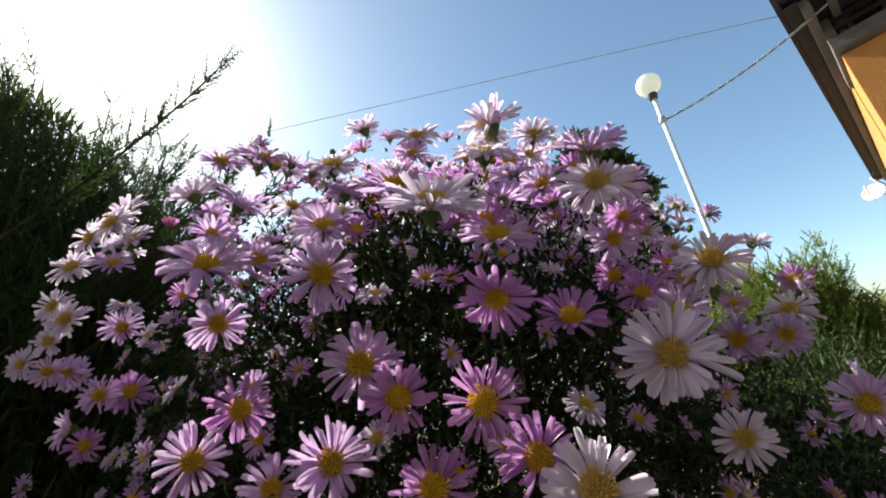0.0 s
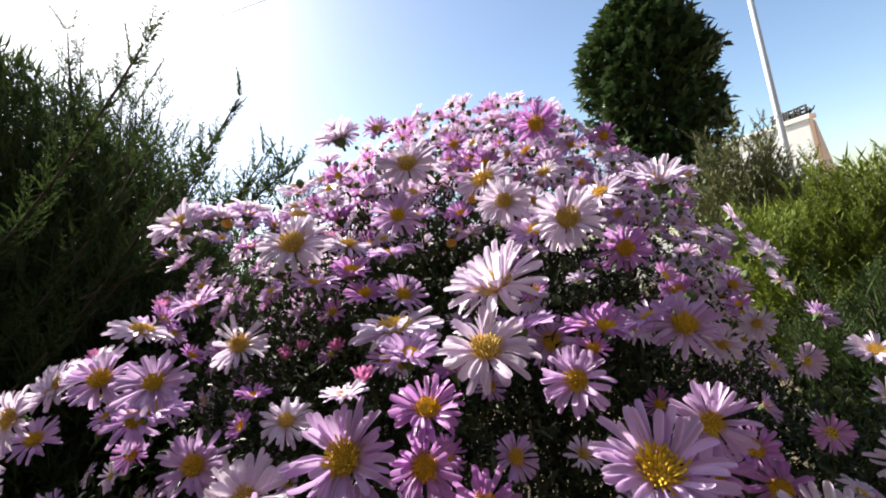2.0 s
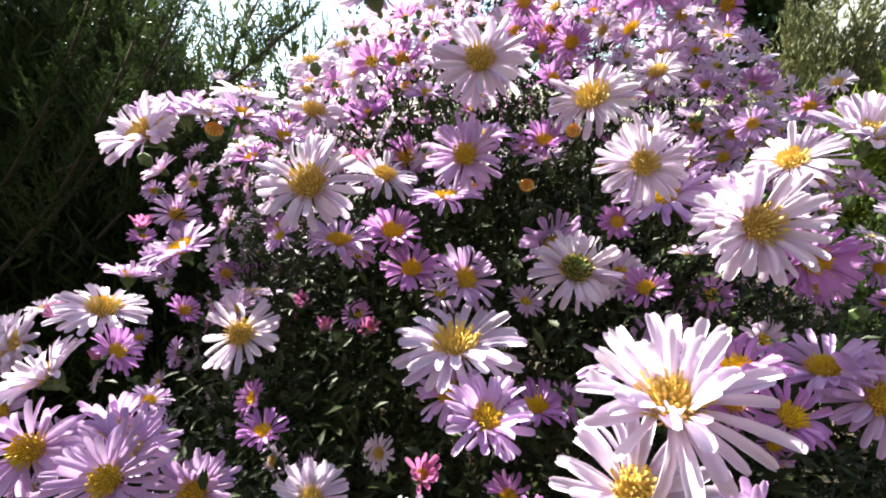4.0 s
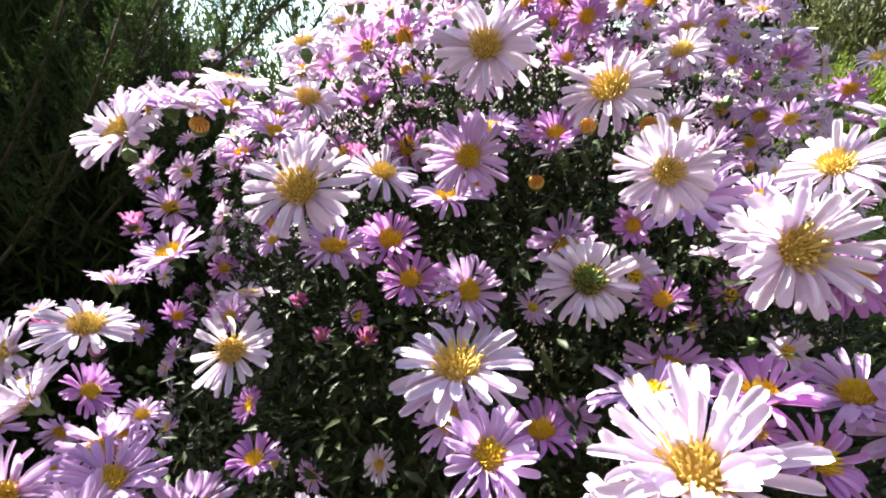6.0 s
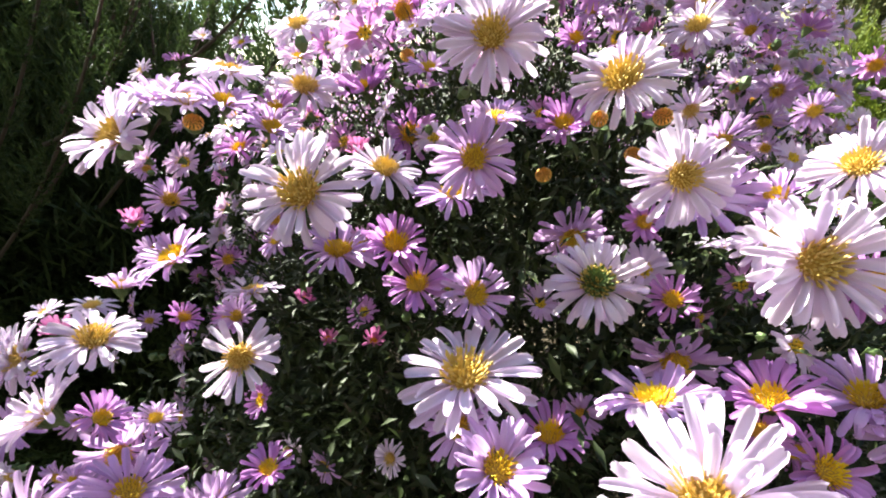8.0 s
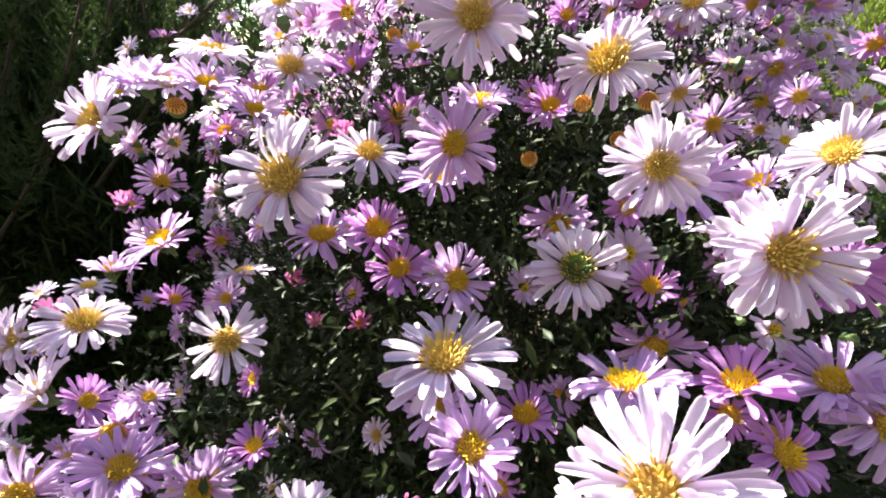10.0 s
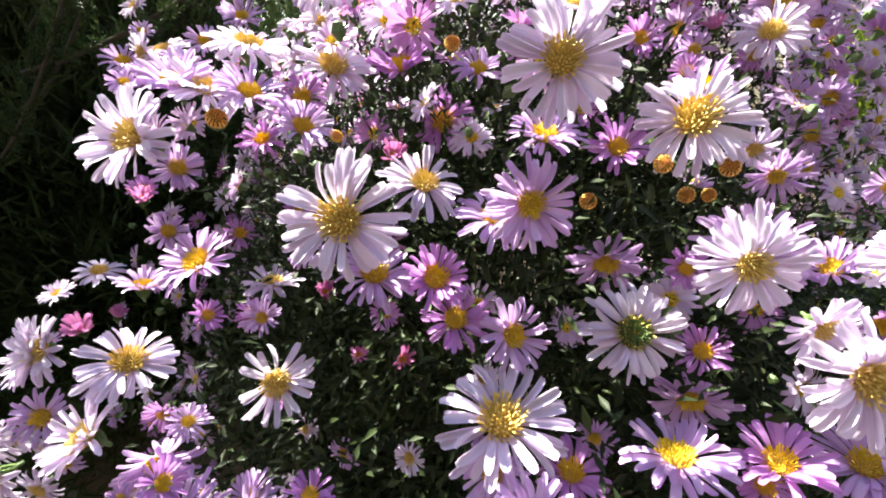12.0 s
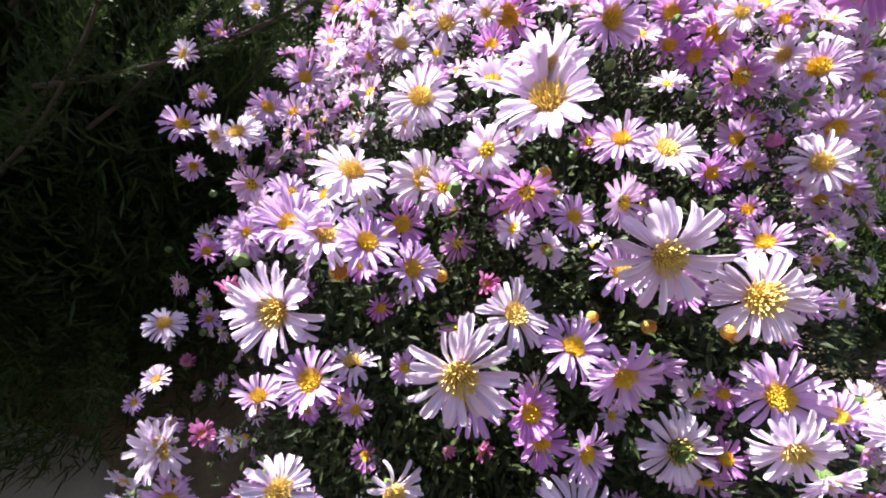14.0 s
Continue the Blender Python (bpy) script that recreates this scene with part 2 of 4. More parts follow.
def juniper(name, at, reach, height, count, mat, label, seed, shoot=0.16, upright=0.0, thick=0.002, leaders=(), twigs=9, core=6000, cone=False):
    """A spreading juniper: arching boughs, feathered side shoots, scale-leaved twigs. leaders: tips of single long boughs."""
    rng = np.random.default_rng(seed)
    root = thing(name, pose(*at), label, "juniper" if name == "juniper" else "conifer")
    twig_a, twig_b = [], []
    for i in range(count + len(leaders)):
        w = rng.uniform(0, 2 * math.pi)
        rise = rng.beta(1.25, 1.35)
        out = reach * (0.3 + 0.7 * math.sqrt(max(0.0, 1 - (rise * 0.93) ** 2))) * rng.uniform(0.55, 1.06) * (1 - 0.5 * upright)
        if cone:
            out = reach * (0.16 + 0.84 * (1 - rise) ** 0.55) * rng.uniform(0.6, 1.05)
        out *= 0.80 + 0.20 * min(1.0, rise / 0.4)
        tip = np.array([math.cos(w) * out, math.sin(w) * out, height * (0.10 + 0.90 * rise) * rng.uniform(0.85, 1.05)])
        if i >= count:
            tip = np.array(leaders[i - count]) - np.array(at)
            w = math.atan2(tip[1], tip[0])
        start = np.array([math.cos(w) * 0.06, math.sin(w) * 0.06, 0.02])
        knee = start + (tip - start) * 0.5 + np.array([0, 0, (0.1 - 0.3 * upright) * height * (1 - rise)]) + rng.normal(0, 0.03, 3)
        if i >= count:
            start = tip - np.array([0.34, 0.03, 0.12 if i - count == 2 else 0.28])
            knee = start + (tip - start) * 0.5 + np.array([0.02, 0, -0.03])
        s = np.linspace(0, 1, 15)[:, None]
        line = (1 - s) ** 2 * start + 2 * s * (1 - s) * knee + s ** 2 * tip
        if i % 5 == 0 or i >= count or tip[2] > 0.72 * height:
            part("bough", tube_mesh("bough", line[::2], np.linspace(0.0075, 0.0018, 8) if i < count else np.linspace(0.0028, 0.0014, 8), JUNIPER_BARK, 5), root)
        axis_ = line[1:] - line[:-1]
        twig_a.append(line[3:-1]), twig_b.append(line[4:])
        for j in range(2 if i >= count else 6, 15):
            d = axis_[min(j, 13)] / np.linalg.norm(axis_[min(j, 13)])
            for q in range(3):
                off = rng.normal(0, 1, 3)
                off -= d * (off @ d)
                off /= np.linalg.norm(off)
                way = d * 0.85 + off * (0.38 if i >= count else 0.55) + np.array([0, 0, 0.25])
                way /= np.linalg.norm(way)
                length = shoot * rng.uniform(0.5, 1.1) * (1.2 - 0.55 * s[j, 0]) * (0.4 if i >= count else 1.0)
                k = twigs
                u = np.linspace(0.10, 1.0, k)[:, None]
                curl = off * 0.10 + np.array([0, 0, 0.16])
                base = line[j] + way * length * u + curl * length * u * u
                twig_a.append(base[:-1]), twig_b.append(base[1:] + way * length * 0.05)
                flat = np.cross(way, off)
                for sign in (-1, 1):
                    tw = way * 0.85 + flat * sign * 0.6 + rng.normal(0, 0.16, (k, 3))
                    tw /= np.linalg.norm(tw, axis=1, keepdims=True)
                    reach_ = length * 0.32 * (1.2 - 0.8 * u) * rng.uniform(0.7, 1.2, (k, 1))
                    twig_a.append(base), twig_b.append(base + tw * reach_ * 0.75)
                    for at_, turn in ((0.35, 1), (0.66, -1)):
                        side = way * (0.75 if turn == 1 else 0.25) + flat * sign * (0.15 if turn == 1 else 0.7) + rng.normal(0, 0.22, (k, 3)) + tw * 0.5
                        side /= np.linalg.norm(side, axis=1, keepdims=True)
                        twig_a.append(base + tw * reach_ * at_), twig_b.append(base + tw * reach_ * at_ + side * reach_ * rng.uniform(0.35, 0.6, (k, 1)))
    # the dark inner growth
    n = int(core)
    u = rng.normal(0, 1, (n, 3))
    u /= np.linalg.norm(u, axis=1, keepdims=True)
    u[:, 2] = np.abs(u[:, 2])
    c = u * np.array([reach, reach, height]) * (0.95 * rng.random((n, 1)) ** 0.45)
    if cone:
        c[:, :2] *= (1.02 - c[:, 2:] / height) ** 0.35
    c[:, :2] *= 0.78 + 0.22 * np.clip(c[:, 2:] / (0.4 * height), 0, 1)
    twig_a.append(c), twig_b.append(c + (u * 0.5 + rng.normal(0, 0.5, (n, 3)) + [0, 0, 0.4]) * 0.045)
    a, b = np.concatenate(twig_a), np.concatenate(twig_b)
    part("foliage", bulk("foliage", *sprays(a, b, rng.uniform(0.75, 1.2, len(a)) * thick, rng), mat), root, kind="stuff")
    return root


juniper("juniper", (-1.17, 0.95, 0.03), 0.84, 1.72, 430, JUNIPER, "dark green spreading juniper shrub with feathery upright tips", 3, thick=0.0021, twigs=8, shoot=0.16, core=110000, cone=True,
        leaders=((-0.305, 0.52, 1.165), (-0.325, 0.74, 1.185), (-0.20, 0.62, 1.005), (-0.42, 0.62, 1.08), (-0.30, 0.90, 1.04), (-0.44, 0.80, 1.12), (-0.38, 0.95, 1.10), (-0.36, 0.60, 1.03), (-0.335, 0.66, 1.08), (-0.28, 0.70, 1.06)))
juniper("juniper", (-1.15, 2.1, 0.03), 0.8, 1.5, 40, JUNIPER, "dark green spreading juniper shrub behind the asters", 5, thick=0.005, shoot=0.22, twigs=5, core=9000)
juniper("juniper", (1.50, 1.90, 0.03), 0.29, 0.90, 230, JUNIPER_GOLD, "yellow-green sunlit juniper shrub with feathery tips", 7, shoot=0.12, thick=0.0032, twigs=7, core=14000)
juniper("juniper", (1.27, 2.08, 0.03), 0.36, 0.78, 150, JUNIPER_GOLD, "low yellow-green juniper beside the asters", 9, shoot=0.13, thick=0.0034, twigs=6, core=14000)
# The darker foliage here stands in for shade cast by the aster bush.
juniper("juniper", (0.94, 1.22, 0.03), 0.22, 0.56, 90, JUNIPER, "small low juniper beside the asters, coloured dark for the bush's shade", 10, shoot=0.12, thick=0.0021, twigs=7, core=1500)
juniper("conifer_shrub", (1.92, 3.42, 0.03), 0.55, 1.36, 190, CONIFER, "small brownish conifer shrub with bare twigs", 11, shoot=0.16, upright=0.5, thick=0.005, twigs=5)


def laurel_tree(at, half, low, top, seed):
    """A dense, egg-shaped evergreen: trunk, limbs, and a crown of single leaves in sprays."""
    rng = np.random.default_rng(seed)
    root = thing("laurel_tree", pose(*at), "dense dark evergreen laurel tree clipped to an egg", "tree")
    part("trunk", tube_mesh("trunk", [(0, 0, 0), (0.02, 0, 0.5), (0, 0.03, 1.2), (0.01, 0, top * 0.75)], [0.06, 0.05, 0.04, 0.012], BARK, 9), root)
    for i in range(12):
        w, z = i * 2.4, low + 0.25 + (top - low) * 0.055 * i
        part("limb", tube_mesh("limb", [(0, 0, z), (0.3 * half * math.cos(w), 0.3 * half * math.sin(w), z + 0.18), (0.75 * half * math.cos(w), 0.75 * half * math.sin(w), z + 0.42)], [0.02, 0.013, 0.004], BARK, 6), root)
    sprays = 2500
    w = rng.uniform(0, 2 * math.pi, sprays)
    h = rng.beta(1.5, 1.25, sprays)
    shape = np.where(h < 0.62, 0.52 + 0.48 * np.sin(h / 0.62 * math.pi / 2), np.sqrt(np.maximum(0.0, 1 - ((h - 0.62) / 0.40) ** 2)))
    lump = 1 + 0.09 * np.sin(3 * w + 7 * h) + 0.07 * np.sin(5 * w - 11 * h)
    r = half * shape * lump * rng.uniform(0.30, 1.04, sprays) ** 0.7
    c = np.stack([r * np.cos(w), r * np.sin(w), low + (top - low) * h], axis=1)
    out = np.stack([np.cos(w), np.sin(w), 0.3 + 1.2 * (h - 0.3)], axis=1) + rng.normal(0, 0.35, (sprays, 3))
    out /= np.linalg.norm(out, axis=1, keepdims=True)
    # a bare sprig stands out of the top
    part("sprig", tube_mesh("sprig", [(0.02, 0, top - 0.15), (0.03, 0, top + 0.1), (0.0, 0, top + 0.30)], [0.008, 0.006, 0.003], BARK, 5), root)
    tip = np.stack([rng.normal(0.015, 0.035, 14), rng.normal(0, 0.035, 14), rng.uniform(top + 0.05, top + 0.29, 14)], axis=1)
    c, out = np.concatenate([c, tip]), np.concatenate([out, np.tile([[0, 0, 0.4]], (14, 1))])
    centres, ways = [], []
    for k in range(8):
        way = out + rng.normal(0, 0.55, out.shape)
        way /= np.linalg.norm(way, axis=1, keepdims=True)
        centres.append(c + out * (k - 3) * 0.018), ways.append(way)
    centres, ways = np.concatenate(centres), np.concatenate(ways)
    n = len(centres)
    v, f = blades(centres, ways, np.tile([[0.1, 0.1, 1.0]], (n, 1)) + rng.normal(0, 0.3, (n, 3)), rng.uniform(0.075, 0.125, n), rng.uniform(0.042, 0.060, n), 0.18, 0.35)
    part("crown", bulk("crown", v, f, TREE_LEAF), root, kind="stuff")


laurel_tree((2.00, 4.80, 0.04), 0.60, 0.75, 3.10, 21)


# ---- lamp post, cables, white building, house ----
def street_lamp(x, y, z):
    root = thing("street_lamp", pose(x, y, 0.03), "slim white lamp post with an opal globe", "street lamp")
    part("post", tube_mesh("post", [(0, 0, 0), (0, 0, 1.0), (0, 0, z - 0.28)], [0.045, 0.038, 0.032], WHITE_PAINT, 14), root)
    part("base_plate", lathe("base_plate", [(0.0, 0.0), (0.14, 0.0), (0.14, 0.03), (0.06, 0.05), (0.055, 0.2)], WHITE_PAINT), root)
    part("collar", lathe("collar", [(0.0, z - 0.30), (0.06, z - 0.30), (0.085, z - 0.22), (0.07, z - 0.185), (0.0, z - 0.185)], DARK), root, label="dark cracked collar under the globe")
    part("globe", lathe("globe", [(0.2 * math.sin(a), z - 0.2 * math.cos(a)) for a in np.linspace(0.35, math.pi, 16)], GLOBE, 28), root, label="white opal glass globe")
    part("clamp", tube_mesh("clamp", [(0, 0, 4.06), (0, 0, 4.16)], [0.055, 0.055], METAL, 12), root)


street_lamp(4.0, 6.05, 4.84)


def cable(a, b, sag, radius, label, twist=False):
    a, b = Vector(a), Vector(b)
    n = 60
    line = [a.lerp(b, i / n) - Vector((0, 0, sag * 4 * (i / n) * (1 - i / n))) for i in range(n + 1)]
    root = thing("cable", Matrix.Identity(4), label, "cable", data=None)
    for k in range(2 if twist else 1):
        off = [p + (Vector((math.cos(i * 0.9 + k * math.pi), 0, math.sin(i * 0.9 + k * math.pi))) * radius * 0.9 if twist else Vector((0, 0, 0))) for i, p in enumerate(line)]
        part("strand", tube_mesh("strand", off, [radius] * (n + 1), CABLE, 6), root)


cable((4.0, 6.05, 4.13), (6.75, 5.15, 5.25), 0.14, 0.011, "twisted grey supply cable from lamp to house", True)
cable((6.13, 5.52, 5.34), (-9.5, 11.2, 9.15), -0.05, 0.008, "thin overhead wire crossing the sky")


def white_building():
    """A low white building with a flat roof, its parapet hung with brushwood, and a sloping sheeted side."""
    root = thing("white_building", pose(12.40, 17.30, 0.0, 0, 0, -60), "low white flat-roofed building with cluttered roof edge", "building")
    part("wall", box("wall", (-3.4, 0.0, 0.0), (0.0, 0.3, 3.25), PLASTER, 0.03), root)
    part("parapet", box("parapet", (-3.48, -0.08, 3.254), (0.08, 0.38, 3.44), WHITE_PAINT, 0.02), root)
    side = [(x, y, z) for x in (-1.2, 0.0) for y, z in ((0.304, 0.0), (1.15, 0.0), (0.92, 1.5), (0.40, 3.2), (0.304, 3.2))]
    part("lean_to", mesh_of("lean_to", side, [(0, 1, 2, 3, 4), (9, 8, 7, 6, 5), (1, 6, 7, 2), (2, 7, 8, 3), (3, 8, 9, 4)], SHEET), root, label="grey sheeting on the sloping side")
    rng = random.Random(4)
    for i in range(7):
        x = -1.2 + i * 0.19
        part("rail_post", tube_mesh("rail_post", [(x, 0.05, 3.42), (x + 0.03, 0.05, 3.82)], [0.04, 0.035], DARK, 6), root)
    for z in (3.52, 3.66, 3.80):
        part("rail", tube_mesh("rail", [(-1.24, 0.05, z), (-0.6, 0.06, z - 0.03), (0.0, 0.05, z)], [0.035] * 3, DARK, 6), root)
    for i in range(26):
        x = rng.uniform(-1.1, 0.0)
        part("brushwood", tube_mesh("brushwood", [(x, rng.uniform(-0.05, 0.3), 3.44), (x + rng.uniform(-0.2, 0.2), 0.15, 3.56 + rng.uniform(-0.05, 0.1)), (x + rng.uniform(-0.3, 0.3), 0.2, 3.52 + rng.uniform(0, 0.25))], [0.03, 0.025, 0.02], DARK, 5), root)


white_building()


def house():
    """An orange plastered house: a long side under a deep brown eave, a gable end with a wooden balcony."""
    # local x runs away along the eave, local y out to the house's own right, z up
    root = thing("house", pose(6.06, 5.42, 0.0, 0, 0, 42.0), "orange plastered house with brown wooden eaves and balcony", "house")
    # the wall stands 0.75 m in from the eave
    part("wall", box("wall", (2.6, -7.5, 0.0), (14.2, -0.34, 5.19), ORANGE, 0.01), root, label="orange plastered wall")
    part("porch_wall", box("porch_wall", (0.9, -7.45, 0.0), (2.596, -0.36, 4.55), ORANGE, 0.01), root, label="orange plastered wall below the balcony")
    part("balcony_floor", box("balcony_floor", (0.65, -7.5, 4.556), (2.596, -0.30, 4.78), GREY_WOOD, 0.01), root, label="weathered timber balcony edge")
    part("corner_post", box("corner_post", (0.72, -0.44, 4.784), (0.86, -0.30, 5.19), GREY_WOOD, 0.01), root)
    for i in range(16):
        y = -0.62 - 0.4 * i
        part("baluster", box("baluster", (0.76, y - 0.03, 4.784), (0.82, y + 0.03, 5.075), BROWN_WOOD), root)
    for z in (4.92, 5.08):
        part("rail", box("rail", (0.74, -7.4, z), (0.84, -0.445, z + 0.07), BROWN_WOOD, 0.005), root)
    for y in (-1.3, -2.8, -4.3):
        win = part("window", box("window", (2.55, y - 0.55, 4.9), (2.61, y + 0.55, 5.15), GLASS), root)
        part("curtain", box("curtain", (2.53, y + 0.1, 4.95), (2.545, y + 0.5, 5.12), CURTAIN), win)
        for lo, hi in (((2.50, y - 0.62, 4.84), (2.60, y - 0.55, 5.18)), ((2.50, y + 0.55, 4.84), (2.60, y + 0.62, 5.18)), ((2.50, y - 0.04, 4.9), (2.60, y + 0.04, 5.15))):
            part("frame", box("frame", lo, hi, WHITE_PAINT), win)
    part("soffit", box("soffit", (-0.4, -0.202, 5.085), (14.3, -0.022, 5.105), BROWN_WOOD), root, label="dark brown boarded soffit")
    part("fascia", box("fascia", (-0.45, -0.02, 5.12), (14.32, 0.05, 5.36), BROWN_WOOD, 0.005), root, label="dark brown fascia board")
    part("wall_plate", box("wall_plate", (-0.2, -0.32, 4.98), (14.25, -0.20, 5.198), GREY_WOOD, 0.01), root, label="weathered timber beam under the eave")
    part("ceiling_panel", box("ceiling_panel", (-0.4, -7.4, 5.20), (14.3, -0.03, 5.26), BROWN_WOOD), root, label="dark boarding under the roof")
    for i in range(12):
        y = -0.55 - 0.55 * i
        part("rafter", box("rafter", (-0.3, y - 0.05, 5.12), (2.5, y + 0.05, 5.196), GREY_WOOD), root)
    for i in range(24):
        x = -0.42 + i * 0.6
        part("roof_course", box("roof_course", (x, -7.6, 5.38), (x + 0.58, 0.02, 5.45), ROOF, 0.01), root)
    part("down_pipe", tube_mesh("down_pipe", [(14.25, 0.10, 5.26), (14.25, -0.1, 4.9), (14.26, -0.26, 4.6), (14.26, -0.26, 0.3)], [0.045] * 4, METAL, 8), root)


house()


def satellite_dish(at):
    root = thing("satellite_dish", at, "white satellite dish on a wall bracket", "satellite dish")
    prof = [(r * 0.78, z * 0.78) for r, z in ((0.0, 0.0), (0.12, 0.012), (0.24, 0.05), (0.33, 0.10), (0.335, 0.105), (0.24, 0.042), (0.12, 0.002), (0.0, -0.01))]
    part("bowl", lathe("bowl", prof, WHITE_PAINT, 28), root)
    part("arm", tube_mesh("arm", [(0, -0.3, 0.08), (0, -0.15, 0.25), (0, 0, 0.36)], [0.012] * 3, METAL, 6), root)
    part("receiver", tube_mesh("receiver", [(0, 0, 0.33), (0, 0, 0.42)], [0.03, 0.03], PLASTER, 10), root)
    part("bracket", tube_mesh("bracket", [(0, 0, -0.01), (0.1, 0, -0.2), (0.35, 0, -0.24)], [0.02] * 3, METAL, 6), root)


satellite_dish(pose(12.0, 10.95, 3.55, 62, 0, -68))


def far_growth():
    """Dry scrub and a line of trees at the edge of the field."""
    rng = np.random.default_rng(30)
    root = thing("far_scrub", Matrix.Identity(4), "dry scrub and far trees along the field", "bushes", kind="stuff")
    cs, ws, ln = [], [], []
    for i in range(140):
        az, d = radians(rng.uniform(25, 75)), rng.uniform(35, 140)
        c = np.array([d * math.sin(az), d * math.cos(az), 0.0])
        size = rng.uniform(0.5, 1.4) * (1 + d / 90)
        k = 60
        p = rng.normal(0, 0.45, (k, 3)) * size
        p[:, 2] = np.abs(p[:, 2]) * 0.9
        cs.append(c + p), ws.append(rng.normal(0, 1, (k, 3)) + [0, 0, 0.6]), ln.append(np.full(k, 0.3 * size))
    c, wv, L = np.concatenate(cs), np.concatenate(ws), np.concatenate(ln)
    part("scrub", bulk("scrub", *blades(c, wv, np.tile([[0.2, 0.1, 1.0]], (len(c), 1)), L, L * 0.5), CONIFER), root, kind="stuff")


far_growth()


# ---- the aster bush ----
BUSH_C, BUSH_R = Vector((-0.03, 0.70, 0.43)), Vector((0.47, 0.55, 0.585))
CREST_C, CREST_R = Vector((0.02, 1.05, 0.42)), Vector((0.50, 0.48, 0.75))
SHOULDER_C, SHOULDER_R = Vector((-0.09, 0.64, 0.45)), Vector((0.29, 0.34, 0.53))
TUFT_C, TUFT_R = Vector((-0.09, 0.545, 0.80)), Vector((0.13, 0.10, 0.165))
KIND = {"pale": "pale", "lilac": "lilac", "mauve": "mauve", "ragged": "pale", "shaggy": "pale", "leafy": "pale", "cupped": "pale"}


def petal_verts(length, width, droop, cup, notch, rng):
    """One ray floret along +x: narrow claw, blunt notched tip, a shallow groove along it."""
    rows = ((0.0, 0.36), (0.2, 0.62), (0.5, 0.90), (0.78, 1.0), (0.94, 0.88), (1.0, 0.50))
    verts = []
    side, curl = rng.uniform(-0.09, 0.09), rng.uniform(-0.10, 0.12)
    for s, h in rows:
        x = length * s
        z = droop * s * s + 0.05 * math.sin(s * 3.0) * length + curl * s ** 4
        y0 = side * s * s
        hw = width * h / 2
        tip = -notch * length if s == 1.0 else 0.0
        verts += [(x, y0 - hw, z + cup * hw), (x + tip * 0.5, y0 - hw * 0.35, z - cup * hw * 0.5), (x + tip, y0, z + cup * hw * 0.2), (x + tip * 0.5, y0 + hw * 0.35, z - cup * hw * 0.5), (x, y0 + hw, z + cup * hw)]
    faces = []
    for r in range(len(rows) - 1):
        for k in range(4):
            a = r * 5 + k
            faces.append((a, a + 1, a + 6, a + 5))
    return verts, faces


PETAL_SHAPES = {}
for style, (length, width, droop) in {"pale": (0.80, 0.148, -0.08), "lilac": (0.79, 0.140, -0.05), "mauve": (0.75, 0.150, 0.02), "pink": (0.62, 0.16, 0.10)}.items():
    PETAL_SHAPES[style] = []
    for k in range(8):
        rng = random.Random(k * 7 + len(style))
        v, f = petal_verts(length * rng.uniform(0.90, 1.07), width * rng.uniform(0.80, 1.20), droop + rng.uniform(-0.12, 0.09), rng.uniform(0.2, 0.85), rng.uniform(0.0, 0.05), rng)
        PETAL_SHAPES[style].append(mesh_of("petal", v, f, PETAL[style], True))


def disc_mesh(style, radius, height, seed):
    """A dome set with little tubular florets in a spiral."""
    rng = random.Random(seed)
    verts, faces = [], []
    rings, seg = 4, 14
    for i in range(rings + 1):
        a = i / rings * math.pi / 2
        for k in range(seg):
            w = 2 * math.pi * k / seg
            verts.append((radius * 0.92 * math.cos(a) * math.cos(w), radius * 0.92 * math.cos(a) * math.sin(w), height * 0.8 * math.sin(a)))
    faces = [(i * seg + k, i * seg + (k + 1) % seg, (i + 1) * seg + (k + 1) % seg, (i + 1) * seg + k) for i in range(rings) for k in range(seg)]
    domed = len(faces)
    count = 96
    for i in range(count):
        s = math.sqrt((i + 0.5) / count)
        w = i * 2.39996
        p = Vector((radius * s * math.cos(w), radius * s * math.sin(w), height * 0.75 * math.sqrt(max(0.0, 1 - s * s))))
        d = (Vector((math.cos(w) * s * 0.7, math.sin(w) * s * 0.7, 1)) + Vector((rng.uniform(-0.2, 0.2), rng.uniform(-0.2, 0.2), 0))).normalized()
        tall = rng.uniform(0.05, 0.15) * (0.55 + 0.75 * s)
        a = d.orthogonal().normalized()
        b = d.cross(a)
        o = len(verts)
        for dist, r in ((0.0, 0.012), (tall, rng.uniform(0.018, 0.030))):
            for k in range(3):
                q = math.pi / 1.5 * k
                verts.append(p + d * dist + (a * math.cos(q) + b * math.sin(q)) * r)
        verts.append(p + d * (tall + 0.03))
        for k in range(3):
            k2 = (k + 1) % 3
            faces += [(o + k, o + k2, o + 3 + k2, o + 3 + k), (o + 3 + k, o + 3 + k2, o + 6)]
    me = mesh_of("disc", verts, faces, DISC[style])
    me.materials.append(DISC_BASE)
    for face in me.polygons[:domed]:
        face.material_index = 1
    return me


DISC_SHAPES = {"pale": [disc_mesh("pale", 0.265, 0.17, s) for s in (1, 2, 3)], "lilac": [disc_mesh("lilac", 0.255, 0.15, s) for s in (4, 5, 6)], "mauve": [disc_mesh("mauve", 0.275, 0.13, s) for s in (7, 8)]}


